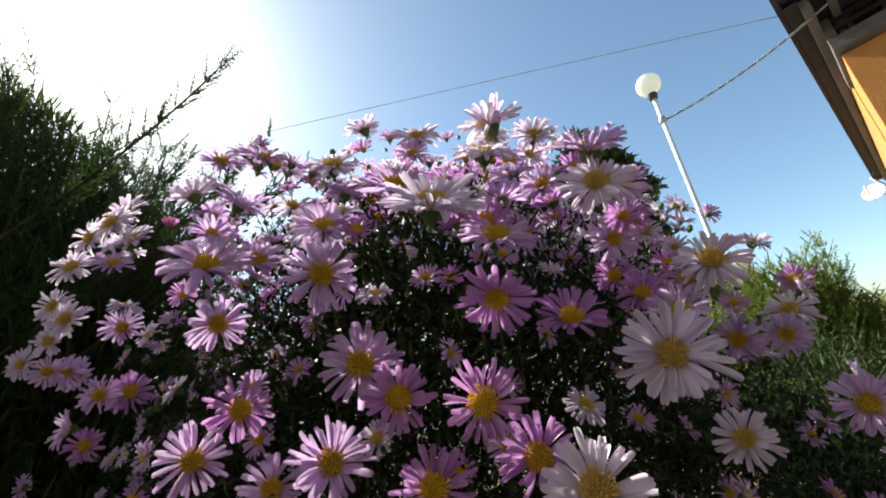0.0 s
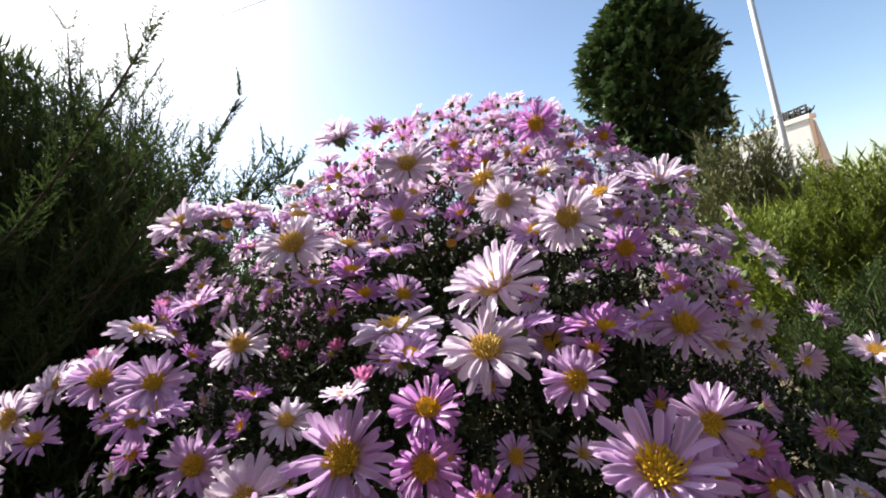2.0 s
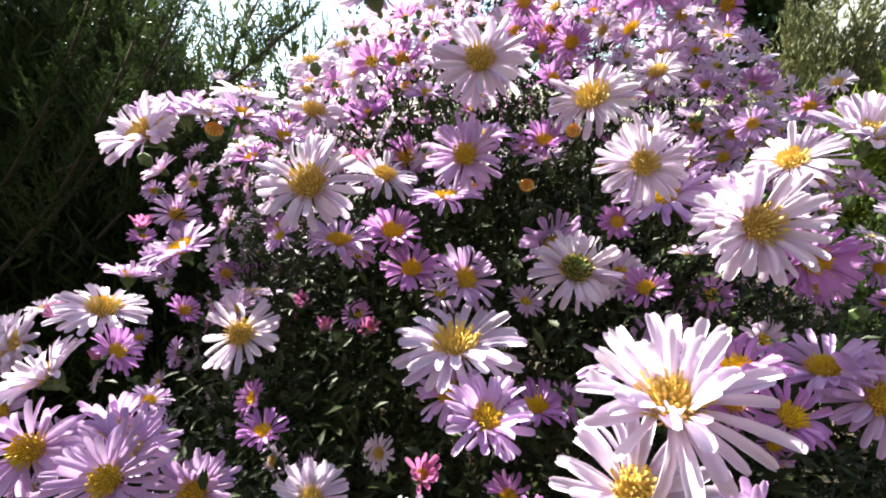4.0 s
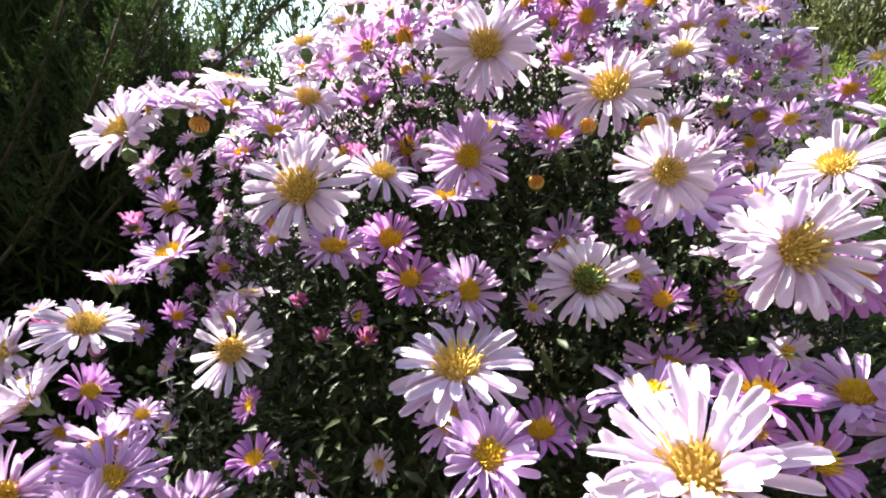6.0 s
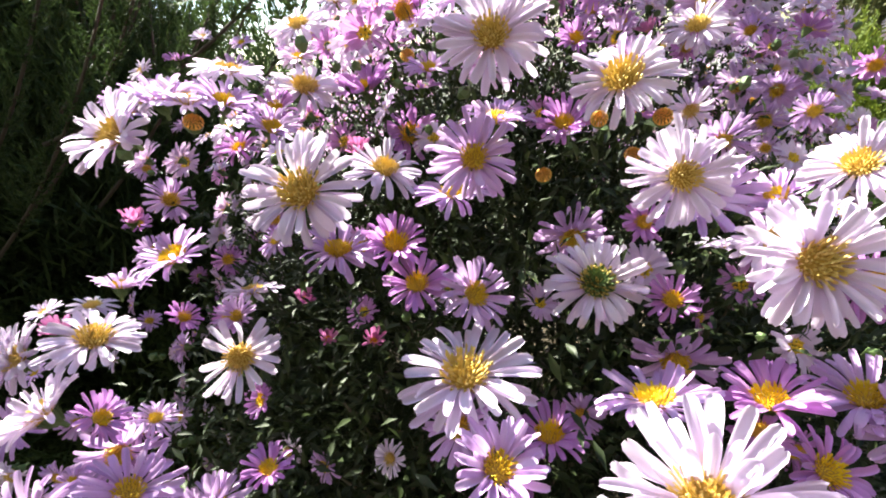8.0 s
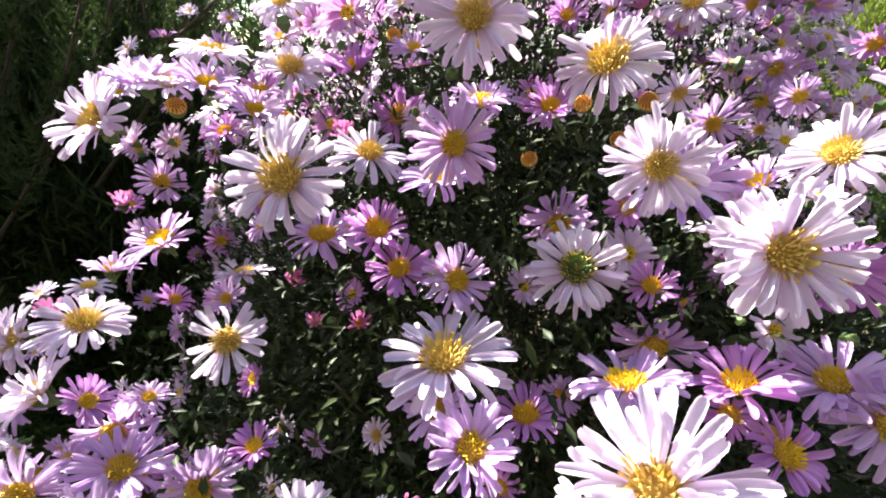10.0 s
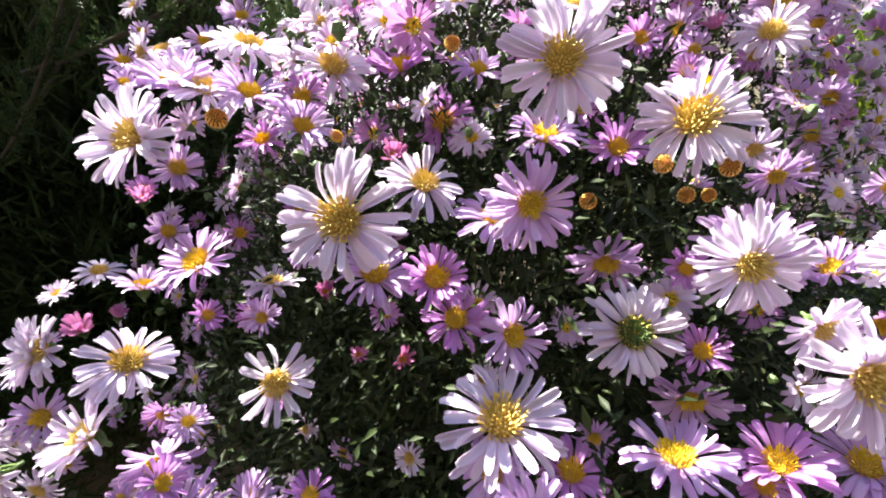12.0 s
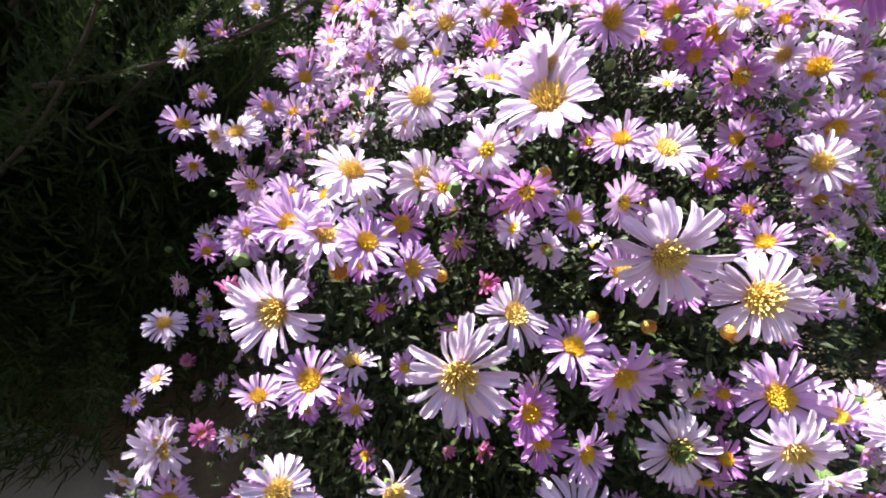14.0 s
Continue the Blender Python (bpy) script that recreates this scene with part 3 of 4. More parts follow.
def calyx_mesh():
    """The green cup of pointed bracts under the rays."""
    verts, faces = [], []
    for ring, (r, z, n) in enumerate(((0.25, -0.02, 14), (0.22, -0.10, 12), (0.17, -0.18, 10))):
        for k in range(n):
            w = 2 * math.pi * (k + 0.5 * ring) / n
            c, s = math.cos(w), math.sin(w)
            o = len(verts)
            t = Vector((-s, c, 0)) * 0.045
            low, tip = Vector((c * r * 0.55, s * r * 0.55, z - 0.16)), Vector((c * (r + 0.05), s * (r + 0.05), z + 0.03))
            mid = Vector((c * r * 0.98, s * r * 0.98, z - 0.06))
            verts += [low - t * 0.6, low + t * 0.6, mid + t, tip, mid - t]
            faces.append((o, o + 1, o + 2, o + 3, o + 4))
    o = len(verts)
    prof = ((0.21, -0.02), (0.20, -0.12), (0.14, -0.24), (0.06, -0.33), (0.045, -0.5))
    for r, z in prof:
        verts += [Vector((r * math.cos(2 * math.pi * k / 12), r * math.sin(2 * math.pi * k / 12), z)) for k in range(12)]
    faces += [(o + i * 12 + k, o + i * 12 + (k + 1) % 12, o + i * 12 + 12 + (k + 1) % 12, o + i * 12 + 12 + k) for i in range(4) for k in range(12)]
    return mesh_of("calyx", verts, faces, CALYX)


CALYX_SHAPE = calyx_mesh()


PLAIN_SHAPES = {}
for style, (length, width, droop) in {"pale": (0.77, 0.180, -0.06), "lilac": (0.76, 0.168, -0.03), "mauve": (0.72, 0.172, 0.03)}.items():
    v = [(0, -0.2 * width, 0), (0, 0.2 * width, 0), (length * 0.6, -width / 2, 0.05), (length * 0.6, 0, 0.03), (length * 0.6, width / 2, 0.05), (length, -width * 0.34, droop), (length, width * 0.34, droop)]
    PLAIN_SHAPES[style] = (v, [(0, 1, 3), (0, 3, 2), (1, 4, 3), (2, 3, 5), (3, 6, 5), (3, 4, 6)])


def rays(style, seed, ragged=False):
    """The poses of a head's rays: one or two uneven whorls."""
    rng = random.Random(seed)
    shaggy = ragged == 2
    n = 46 if shaggy else {"pale": rng.randint(38, 46), "lilac": rng.randint(35, 42), "mauve": rng.randint(31, 37), "pink": 22}[style]
    # a head's rays lift or hang together
    lift = {"pale": rng.uniform(4, 30), "lilac": rng.uniform(12, 40), "mauve": rng.uniform(14, 42), "pink": 58}[style] + (26 if shaggy else 0) + (34 if ragged == 3 else 0)
    base = {"pale": 0.20, "lilac": 0.21, "mauve": 0.24, "pink": 0.16}[style]
    tilt_way, tilt = rng.uniform(0, 360), rng.uniform(0, 9)
    made = []
    for i in range(n):
        w = 360 * i / n + rng.gauss(0, 4.5)
        if (ragged == 1 and rng.random() < 0.34) or (ragged in (0, 3) and rng.random() < 0.05):
            continue
        up = lift + rng.gauss(0, 6) + (-11 if i % 2 else 7) + tilt * math.cos(radians(w - tilt_way)) + (rng.uniform(-40, 35) if ragged == 1 and rng.random() < 0.5 else 0) + (rng.uniform(-38, 42) if shaggy else 0)
        size = rng.uniform(0.80, 1.08) * (1.0 if i % 2 else 0.90)
        m = Matrix.Rotation(radians(w), 4, "Z") @ pose(base, 0, -0.015 if i % 2 else 0.012, 0, -up, 0) @ Matrix.Rotation(radians(rng.gauss(0, 22)), 4, "X") @ Matrix.Diagonal((size, rng.uniform(0.85, 1.15), 1, 1))
        made.append((rng.randrange(8), m))
    return made


def corolla_mesh(style, seed, ragged=False):
    """All rays of a head in one mesh, for heads farther in or smaller."""
    verts, faces = [], []
    for k, m in rays(style, seed, ragged):
        me = PETAL_SHAPES[style][k]
        o = len(verts)
        verts += [m @ v.co for v in me.vertices]
        faces += [tuple(o + q for q in p.vertices) for p in me.polygons]
    return mesh_of("corolla", verts, faces, PETAL[style], True)


COROLLAS = {}
bush = thing("aster_bush", pose(BUSH_C.x, BUSH_C.y, 0.03), "large mounded aster bush covered in lilac daisy flowers", "flower bush")
HEADS, STEM_ENDS = [], []
state = random.Random(77)


def upright_to(n, spin):
    """The turn that takes +z to n, after a spin about +z."""
    return Vector((0, 0, 1)).rotation_difference(Vector(n)).to_matrix().to_4x4() @ Matrix.Rotation(radians(spin), 4, "Z")


def stalk(p, n, length):
    """A slim curved stem from under a head down into the bush."""
    n = Vector(n)
    foot = Vector((BUSH_C.x + (p.x - BUSH_C.x) * 0.62, BUSH_C.y + (p.y - BUSH_C.y) * 0.62, max(0.1, p.z - length)))
    a, b = p, p - n * length * 0.28 - Vector((0, 0, 0.02))
    line = [a * (1 - s) ** 2 + b * (2 * s * (1 - s)) + foot * (s * s) for s in (i / 7 for i in range(8))]
    STEM_ENDS.append(line)
    return line


def aster(x, y, z, size, lean, way, style):
    """A flower head at a place: width in metres, degrees that it leans from upright, and the compass way it leans to."""
    n = Vector((math.sin(radians(lean)) * math.sin(radians(way)), math.sin(radians(lean)) * math.cos(radians(way)), math.cos(radians(lean))))
    p = Vector((x, y, z))
    HEADS.append(p)
    seed = len(HEADS)
    kind = KIND[style]
    m = bush.matrix_world.inverted() @ Matrix.Translation(p) @ upright_to(n, state.uniform(0, 360)) @ Matrix.Scale(size * 0.525, 4)
    head = part("flower", CALYX_SHAPE, bush, m)
    disc = part("disc", DISC_SHAPES[kind][seed % len(DISC_SHAPES[kind])], head, Matrix.Translation((0, 0, 0.0)) @ Matrix.Scale(state.uniform(0.9, 1.12), 4))
    if style == "leafy":
        for k in range(3):
            part("bract", CALYX_SHAPE, head, Matrix.Translation((0, 0, 0.22 + 0.06 * k)) @ Matrix.Rotation(0.7 * k, 4, "Z") @ Matrix.Scale(1.15 - 0.3 * k, 4), "green leafy tuft grown out of the disc")
    if size > 0.0275 and y < 0.60:
        for k, q in rays(kind, seed, {"ragged": 1, "shaggy": 2, "cupped": 3}.get(style, 0)):
            part("petal", PETAL_SHAPES[kind][k], head, q)
    else:
        key = (kind, style == "ragged", seed % 6)
        if key not in COROLLAS:
            COROLLAS[key] = corolla_mesh(kind, seed, 1 if style == "ragged" else 0)
        part("corolla", COROLLAS[key], head)
    part("stem", tube_mesh("stem", stalk(p - n * size * 0.2, n, 0.22), [0.0010, 0.0009, 0.0009, 0.0010, 0.0010, 0.0011, 0.0012, 0.0012], STEM, 5), bush)


HALF = {}


def half_open(x, y, z, size, lean, way):
    """A young head whose rays still stand up in a brush."""
    n = Vector((math.sin(radians(lean)) * math.sin(radians(way)), math.sin(radians(lean)) * math.cos(radians(way)), math.cos(radians(lean))))
    p = Vector((x, y, z))
    HEADS.append(p)
    k = len(HEADS) % 4
    if k not in HALF:
        HALF[k] = corolla_mesh("pink", 100 + k)
    m = bush.matrix_world.inverted() @ Matrix.Translation(p) @ upright_to(n, state.uniform(0, 360)) @ Matrix.Scale(size / 1.25, 4)
    head = part("flower", CALYX_SHAPE, bush, m, "half-open deep pink flower")
    part("corolla", HALF[k], head)
    part("disc", DISC_SHAPES["mauve"][k % 2], head, Matrix.Scale(0.62, 4))
    part("stem", tube_mesh("stem", stalk(p - n * size * 0.3, n, 0.2), [0.0009] * 4 + [0.0011] * 4, STEM, 5), bush)


def bud_mesh():
    """Folded ray tips pressed round a low dome of closed florets."""
    verts, faces = [], []
    for k in range(15):
        w = 2 * math.pi * k / 15
        c, q = Vector((math.cos(w), math.sin(w), 0)), Vector((-math.sin(w), math.cos(w), 0))
        o = len(verts)
        verts += [c * 0.44 - q * 0.10, c * 0.44 + q * 0.10, c * 0.50 + q * 0.09 + Vector((0, 0, 0.22)), c * 0.30 + Vector((0, 0, 0.50 + 0.06 * (k % 3))), c * 0.50 - q * 0.09 + Vector((0, 0, 0.22)), c * 0.55 + Vector((0, 0, 0.2))]
        faces += [(o, o + 1, o + 5), (o + 1, o + 2, o + 5), (o + 2, o + 3, o + 5), (o + 3, o + 4, o + 5), (o + 4, o, o + 5)]
    for i in range(30):
        t, w = math.sqrt((i + 0.5) / 30), i * 2.39996
        p = Vector((0.36 * t * math.cos(w), 0.36 * t * math.sin(w), 0.30 + 0.26 * math.sqrt(1 - t * t)))
        o = len(verts)
        verts += [p + Vector((0.07 * math.cos(a), 0.07 * math.sin(a), -0.1)) for a in (0, 1.57, 3.14, 4.71)] + [p + Vector((0, 0, 0.06))]
        faces += [(o, o + 1, o + 4), (o + 1, o + 2, o + 4), (o + 2, o + 3, o + 4), (o + 3, o, o + 4)]
    return mesh_of("bud_tip", verts, faces, BUD)


BUD_SHAPE = bud_mesh()
BUD_CUP = lathe("bud_cup", [(0.49, 0.08), (0.51, -0.12), (0.40, -0.42), (0.15, -0.6), (0.08, -0.9)], CALYX, 12)


def bud(x, y, z, size, lean, way):
    """A closed round bud, orange where the disc shows, in a green cup."""
    n = Vector((math.sin(radians(lean)) * math.sin(radians(way)), math.sin(radians(lean)) * math.cos(radians(way)), math.cos(radians(lean))))
    p = Vector((x, y, z))
    HEADS.append(p)
    m = bush.matrix_world.inverted() @ Matrix.Translation(p) @ upright_to(n, state.uniform(0, 360)) @ Matrix.Scale(size * 0.86, 4)
    head = part("bud", BUD_CUP, bush, m, "closed bud")
    part("bud_tip", BUD_SHAPE, head, label="orange bud tip")
    part("stem", tube_mesh("stem", stalk(p - n * size * 0.8, n, 0.18), [0.0008] * 4 + [0.0010] * 4, STEM, 5), bush)


aster(-0.301, 0.333, 0.627, 0.029, 80, 155, "mauve")
aster(-0.166, 0.256, 0.606, 0.040, 79, 147, "lilac")
aster(-0.126, 0.268, 0.582, 0.040, 74, 155, "lilac")
aster(-0.119, 0.222, 0.628, 0.034, 83, 152, "mauve")
aster(-0.074, 0.223, 0.595, 0.042, 76, 162, "lilac")
aster(-0.058, 0.238, 0.641, 0.047, 90, 165, "lilac")
aster(-0.035, 0.212, 0.619, 0.036, 81, 171, "mauve")
aster(-0.025, 0.219, 0.576, 0.040, 70, 174, "mauve")
aster(0.005, 0.187, 0.611, 0.036, 79, -178, "mauve")
aster(0.025, 0.203, 0.584, 0.040, 72, -173, "mauve")
aster(0.042, 0.184, 0.572, 0.045, 68, -167, "pale")
aster(0.071, 0.262, 0.647, 0.048, 51, -179, "mauve")
aster(0.106, 0.224, 0.616, 0.054, 84, -156, "pale")
aster(0.134, 0.257, 0.638, 0.038, 70, -156, "lilac")
aster(0.149, 0.265, 0.563, 0.036, 71, -151, "ragged")
aster(0.217, 0.345, 0.615, 0.039, 90, -148, "lilac")
aster(0.222, 0.263, 0.569, 0.036, 73, -140, "lilac")
aster(0.274, 0.371, 0.612, 0.038, 91, -144, "lilac")
aster(0.301, 0.391, 0.631, 0.044, 59, -148, "pale")
aster(-0.359, 0.382, 0.691, 0.034, 85, 159, "lilac")
aster(-0.359, 0.331, 0.699, 0.029, 85, -179, "pale")
aster(-0.357, 0.470, 0.725, 0.023, 33, 114, "lilac")
aster(-0.355, 0.376, 0.749, 0.019, 22, -173, "lilac")
half_open(-0.342, 0.417, 0.737, 0.019, 28, 41)
aster(-0.329, 0.324, 0.712, 0.031, 87, -177, "pale")
aster(-0.327, 0.322, 0.687, 0.026, 84, 156, "lilac")
aster(-0.327, 0.339, 0.687, 0.028, 86, 174, "lilac")
aster(-0.321, 0.315, 0.738, 0.031, 92, -177, "pale")
aster(-0.293, 0.298, 0.719, 0.030, 79, 175, "pale")
aster(-0.281, 0.321, 0.661, 0.030, 81, 165, "lilac")
aster(-0.276, 0.343, 0.662, 0.036, 77, 136, "mauve")
aster(-0.237, 0.285, 0.701, 0.029, 87, 162, "lilac")
aster(-0.154, 0.313, 0.730, 0.031, 35, 104, "lilac")
aster(-0.150, 0.255, 0.683, 0.036, 93, 150, "lilac")
aster(-0.149, 0.241, 0.718, 0.054, 55, 144, "lilac")
aster(-0.146, 0.303, 0.739, 0.042, 62, 149, "lilac")
aster(-0.071, 0.236, 0.727, 0.042, 59, 154, "lilac")
aster(-0.065, 0.205, 0.687, 0.039, 97, 161, "lilac")
aster(-0.051, 0.236, 0.721, 0.023, 69, 158, "mauve")
aster(-0.020, 0.235, 0.730, 0.033, 60, 156, "lilac")
aster(-0.002, 0.188, 0.706, 0.053, 45, 162, "pale")
aster(0.008, 0.260, 0.740, 0.035, 73, 167, "mauve")
aster(0.026, 0.243, 0.665, 0.047, 130, -166, "mauve")
aster(0.034, 0.244, 0.702, 0.048, 50, 171, "lilac")
aster(0.096, 0.223, 0.717, 0.045, 68, -170, "pale")
aster(0.100, 0.228, 0.742, 0.047, 35, 176, "lilac")
aster(0.115, 0.245, 0.701, 0.024, 88, -163, "mauve")
aster(0.120, 0.281, 0.697, 0.037, 87, -175, "lilac")
aster(0.130, 0.287, 0.657, 0.036, 70, -161, "mauve")
aster(0.137, 0.274, 0.734, 0.036, 72, -165, "lilac")
aster(0.138, 0.282, 0.709, 0.030, 71, -163, "mauve")
aster(0.180, 0.281, 0.669, 0.051, 57, -161, "pale")
aster(0.182, 0.339, 0.684, 0.029, 54, -162, "mauve")
aster(0.186, 0.329, 0.667, 0.033, 78, -156, "mauve")
aster(0.203, 0.397, 0.730, 0.032, 75, -163, "pale")
aster(0.259, 0.456, 0.723, 0.030, 73, -160, "pale")
aster(0.268, 0.494, 0.732, 0.025, 33, -130, "mauve")
aster(0.283, 0.530, 0.745, 0.036, 73, 174, "lilac")
aster(0.307, 0.409, 0.702, 0.036, 28, -169, "pale")
aster(0.366, 0.451, 0.662, 0.039, 63, -148, "mauve")
aster(-0.362, 0.437, 0.766, 0.038, 18, 44, "pale")
aster(-0.325, 0.481, 0.822, 0.026, 32, 112, "mauve")
aster(-0.310, 0.380, 0.802, 0.022, 7, -152, "pale")
aster(-0.299, 0.304, 0.764, 0.034, 67, 173, "pale")
aster(-0.290, 0.489, 0.839, 0.041, 59, 109, "lilac")
aster(-0.281, 0.342, 0.798, 0.042, 44, -176, "pale")
aster(-0.279, 0.297, 0.784, 0.034, 79, -166, "pale")
aster(-0.278, 0.319, 0.767, 0.032, 49, 142, "lilac")
half_open(-0.273, 0.437, 0.842, 0.020, 30, 91)
aster(-0.268, 0.438, 0.815, 0.029, 51, 116, "lilac")
half_open(-0.254, 0.351, 0.810, 0.020, 16, 96)
aster(-0.254, 0.485, 0.782, 0.028, 60, 124, "mauve")
aster(-0.239, 0.282, 0.791, 0.037, 67, -175, "pale")
aster(-0.216, 0.245, 0.763, 0.030, 69, -172, "pale")
aster(-0.203, 0.383, 0.796, 0.023, 50, 91, "mauve")
aster(-0.197, 0.300, 0.806, 0.040, 28, -121, "cupped")
aster(-0.190, 0.328, 0.825, 0.041, 33, 91, "pale")
aster(-0.192, 0.387, 0.836, 0.044, 17, -175, "lilac")
aster(-0.189, 0.331, 0.768, 0.023, 34, 80, "lilac")
aster(-0.186, 0.308, 0.772, 0.039, 78, 138, "lilac")
aster(-0.185, 0.424, 0.787, 0.040, 20, 2, "pale")
aster(-0.184, 0.396, 0.787, 0.021, 49, 124, "mauve")
aster(-0.182, 0.287, 0.781, 0.017, 28, -177, "lilac")
aster(-0.170, 0.390, 0.792, 0.027, 41, 156, "lilac")
aster(-0.167, 0.451, 0.831, 0.022, 63, 147, "mauve")
half_open(-0.153, 0.435, 0.773, 0.020, 30, 119)
aster(-0.151, 0.261, 0.806, 0.031, 52, 145, "lilac")
aster(-0.151, 0.286, 0.781, 0.038, 41, 98, "lilac")
aster(-0.130, 0.283, 0.830, 0.020, 68, 69, "mauve")
aster(-0.131, 0.344, 0.802, 0.043, 65, 137, "ragged")
aster(-0.117, 0.257, 0.800, 0.033, 52, 148, "lilac")
half_open(-0.103, 0.377, 0.786, 0.014, 32, 127)
aster(-0.102, 0.307, 0.773, 0.023, 19, 80, "mauve")
aster(-0.092, 0.395, 0.832, 0.043, 16, 98, "lilac")
half_open(-0.079, 0.383, 0.780, 0.016, 29, 135)
aster(-0.071, 0.287, 0.761, 0.030, 41, 143, "pale")
aster(-0.058, 0.393, 0.836, 0.037, 31, 145, "mauve")
aster(-0.047, 0.385, 0.817, 0.037, 31, 150, "mauve")
aster(-0.033, 0.437, 0.845, 0.050, 7, 85, "lilac")
aster(-0.026, 0.266, 0.775, 0.025, 8, 47, "pale")
half_open(-0.024, 0.287, 0.776, 0.016, 33, 126)
aster(-0.024, 0.250, 0.753, 0.048, 53, 161, "lilac")
aster(-0.021, 0.332, 0.776, 0.033, 34, -164, "lilac")
bud(-0.019, 0.463, 0.846, 0.009, 46, 169)
aster(-0.019, 0.349, 0.790, 0.064, 12, 142, "pale")
aster(-0.018, 0.385, 0.810, 0.040, 56, 136, "lilac")
aster(-0.003, 0.313, 0.778, 0.041, 23, 139, "lilac")
aster(0.012, 0.271, 0.761, 0.037, 34, 152, "mauve")
aster(0.017, 0.347, 0.756, 0.037, 6, 4, "mauve")
bud(0.019, 0.464, 0.844, 0.011, 46, 180)
aster(0.036, 0.462, 0.803, 0.048, 102, 177, "lilac")
aster(0.043, 0.400, 0.806, 0.051, 41, 177, "leafy")
aster(0.045, 0.279, 0.782, 0.051, 36, 159, "pale")
aster(0.056, 0.286, 0.811, 0.054, 27, -153, "shaggy")
aster(0.062, 0.354, 0.774, 0.049, 20, -5, "lilac")
aster(0.072, 0.437, 0.822, 0.026, 59, -166, "mauve")
aster(0.081, 0.406, 0.791, 0.029, 35, -157, "mauve")
bud(0.085, 0.474, 0.847, 0.009, 58, -164)
aster(0.086, 0.405, 0.752, 0.047, 89, -173, "lilac")
aster(0.087, 0.295, 0.755, 0.039, 74, -155, "lilac")
aster(0.096, 0.433, 0.837, 0.056, 34, -159, "lilac")
aster(0.108, 0.388, 0.835, 0.035, 85, 164, "pale")
aster(0.109, 0.361, 0.751, 0.026, 47, -154, "mauve")
aster(0.110, 0.360, 0.839, 0.051, 58, 178, "pale")
aster(0.111, 0.364, 0.767, 0.043, 13, -102, "mauve")
aster(0.113, 0.328, 0.771, 0.030, 26, 162, "mauve")
aster(0.128, 0.426, 0.837, 0.033, 22, -103, "lilac")
aster(0.132, 0.507, 0.845, 0.035, 90, -160, "lilac")
aster(0.151, 0.391, 0.811, 0.040, 79, -170, "mauve")
aster(0.154, 0.374, 0.760, 0.046, 18, -99, "lilac")
aster(0.166, 0.357, 0.757, 0.047, 48, -172, "lilac")
aster(0.196, 0.590, 0.812, 0.025, 61, -153, "lilac")
aster(0.198, 0.634, 0.842, 0.027, 54, -132, "lilac")
aster(0.204, 0.617, 0.827, 0.035, 59, -153, "lilac")
aster(0.210, 0.474, 0.760, 0.033, 77, -165, "mauve")
aster(0.229, 0.659, 0.844, 0.036, 73, -143, "lilac")
aster(0.237, 0.680, 0.838, 0.038, 87, -155, "lilac")
aster(-0.362, 0.546, 0.855, 0.027, 54, 151, "lilac")
aster(-0.347, 0.574, 0.941, 0.027, 37, -154, "pale")
aster(-0.337, 0.530, 0.908, 0.033, 31, 106, "lilac")
aster(-0.332, 0.605, 0.947, 0.026, 13, 112, "mauve")
aster(-0.320, 0.543, 0.927, 0.019, 36, 128, "lilac")
aster(-0.293, 0.510, 0.919, 0.029, 79, -160, "pale")
aster(-0.280, 0.515, 0.919, 0.037, 8, -132, "pale")
aster(-0.278, 0.555, 0.917, 0.029, 43, 141, "lilac")
aster(-0.257, 0.583, 0.929, 0.036, 34, 139, "lilac")
aster(-0.237, 0.700, 0.939, 0.024, 51, 161, "mauve")
aster(-0.226, 0.426, 0.922, 0.018, 31, 122, "lilac")
aster(-0.217, 0.460, 0.922, 0.027, 34, 90, "lilac")
aster(-0.212, 0.612, 0.939, 0.026, 69, -167, "lilac")
aster(-0.207, 0.439, 0.918, 0.046, 13, 139, "lilac")
aster(-0.197, 0.392, 0.906, 0.052, 46, -167, "pale")
aster(-0.185, 0.480, 0.928, 0.049, 22, 79, "pale")
aster(-0.189, 0.620, 0.947, 0.038, 38, 164, "pale")
aster(-0.188, 0.438, 0.915, 0.044, 17, 96, "pale")
bud(-0.177, 0.424, 0.904, 0.012, 51, 127)
aster(-0.172, 0.448, 0.883, 0.029, 21, 165, "mauve")
aster(-0.166, 0.539, 0.930, 0.029, 37, 140, "pale")
aster(-0.165, 0.440, 0.912, 0.040, 29, 101, "lilac")
aster(-0.145, 0.503, 0.910, 0.051, 38, 131, "pale")
aster(-0.140, 0.441, 0.894, 0.038, 37, 107, "lilac")
bud(-0.122, 0.444, 0.888, 0.008, 47, 139)
aster(-0.109, 0.531, 0.903, 0.054, 17, -167, "mauve")
aster(-0.102, 0.394, 0.868, 0.065, 51, 164, "pale")
half_open(-0.095, 0.456, 0.872, 0.019, 34, 142)
aster(-0.084, 0.539, 0.863, 0.048, 65, 160, "mauve")
aster(-0.074, 0.443, 0.862, 0.050, 25, 137, "pale")
bud(-0.069, 0.514, 0.920, 0.011, 54, 159)
aster(-0.049, 0.486, 0.912, 0.030, 25, 149, "lilac")
aster(-0.014, 0.408, 0.874, 0.044, 62, 169, "lilac")
aster(-0.009, 0.478, 0.877, 0.046, 8, 148, "lilac")
aster(-0.005, 0.453, 0.925, 0.061, 58, 173, "pale")
aster(0.004, 0.535, 0.935, 0.046, 10, 148, "pale")
aster(0.032, 0.480, 0.871, 0.037, 38, -176, "mauve")
aster(0.042, 0.656, 0.949, 0.034, 81, -161, "mauve")
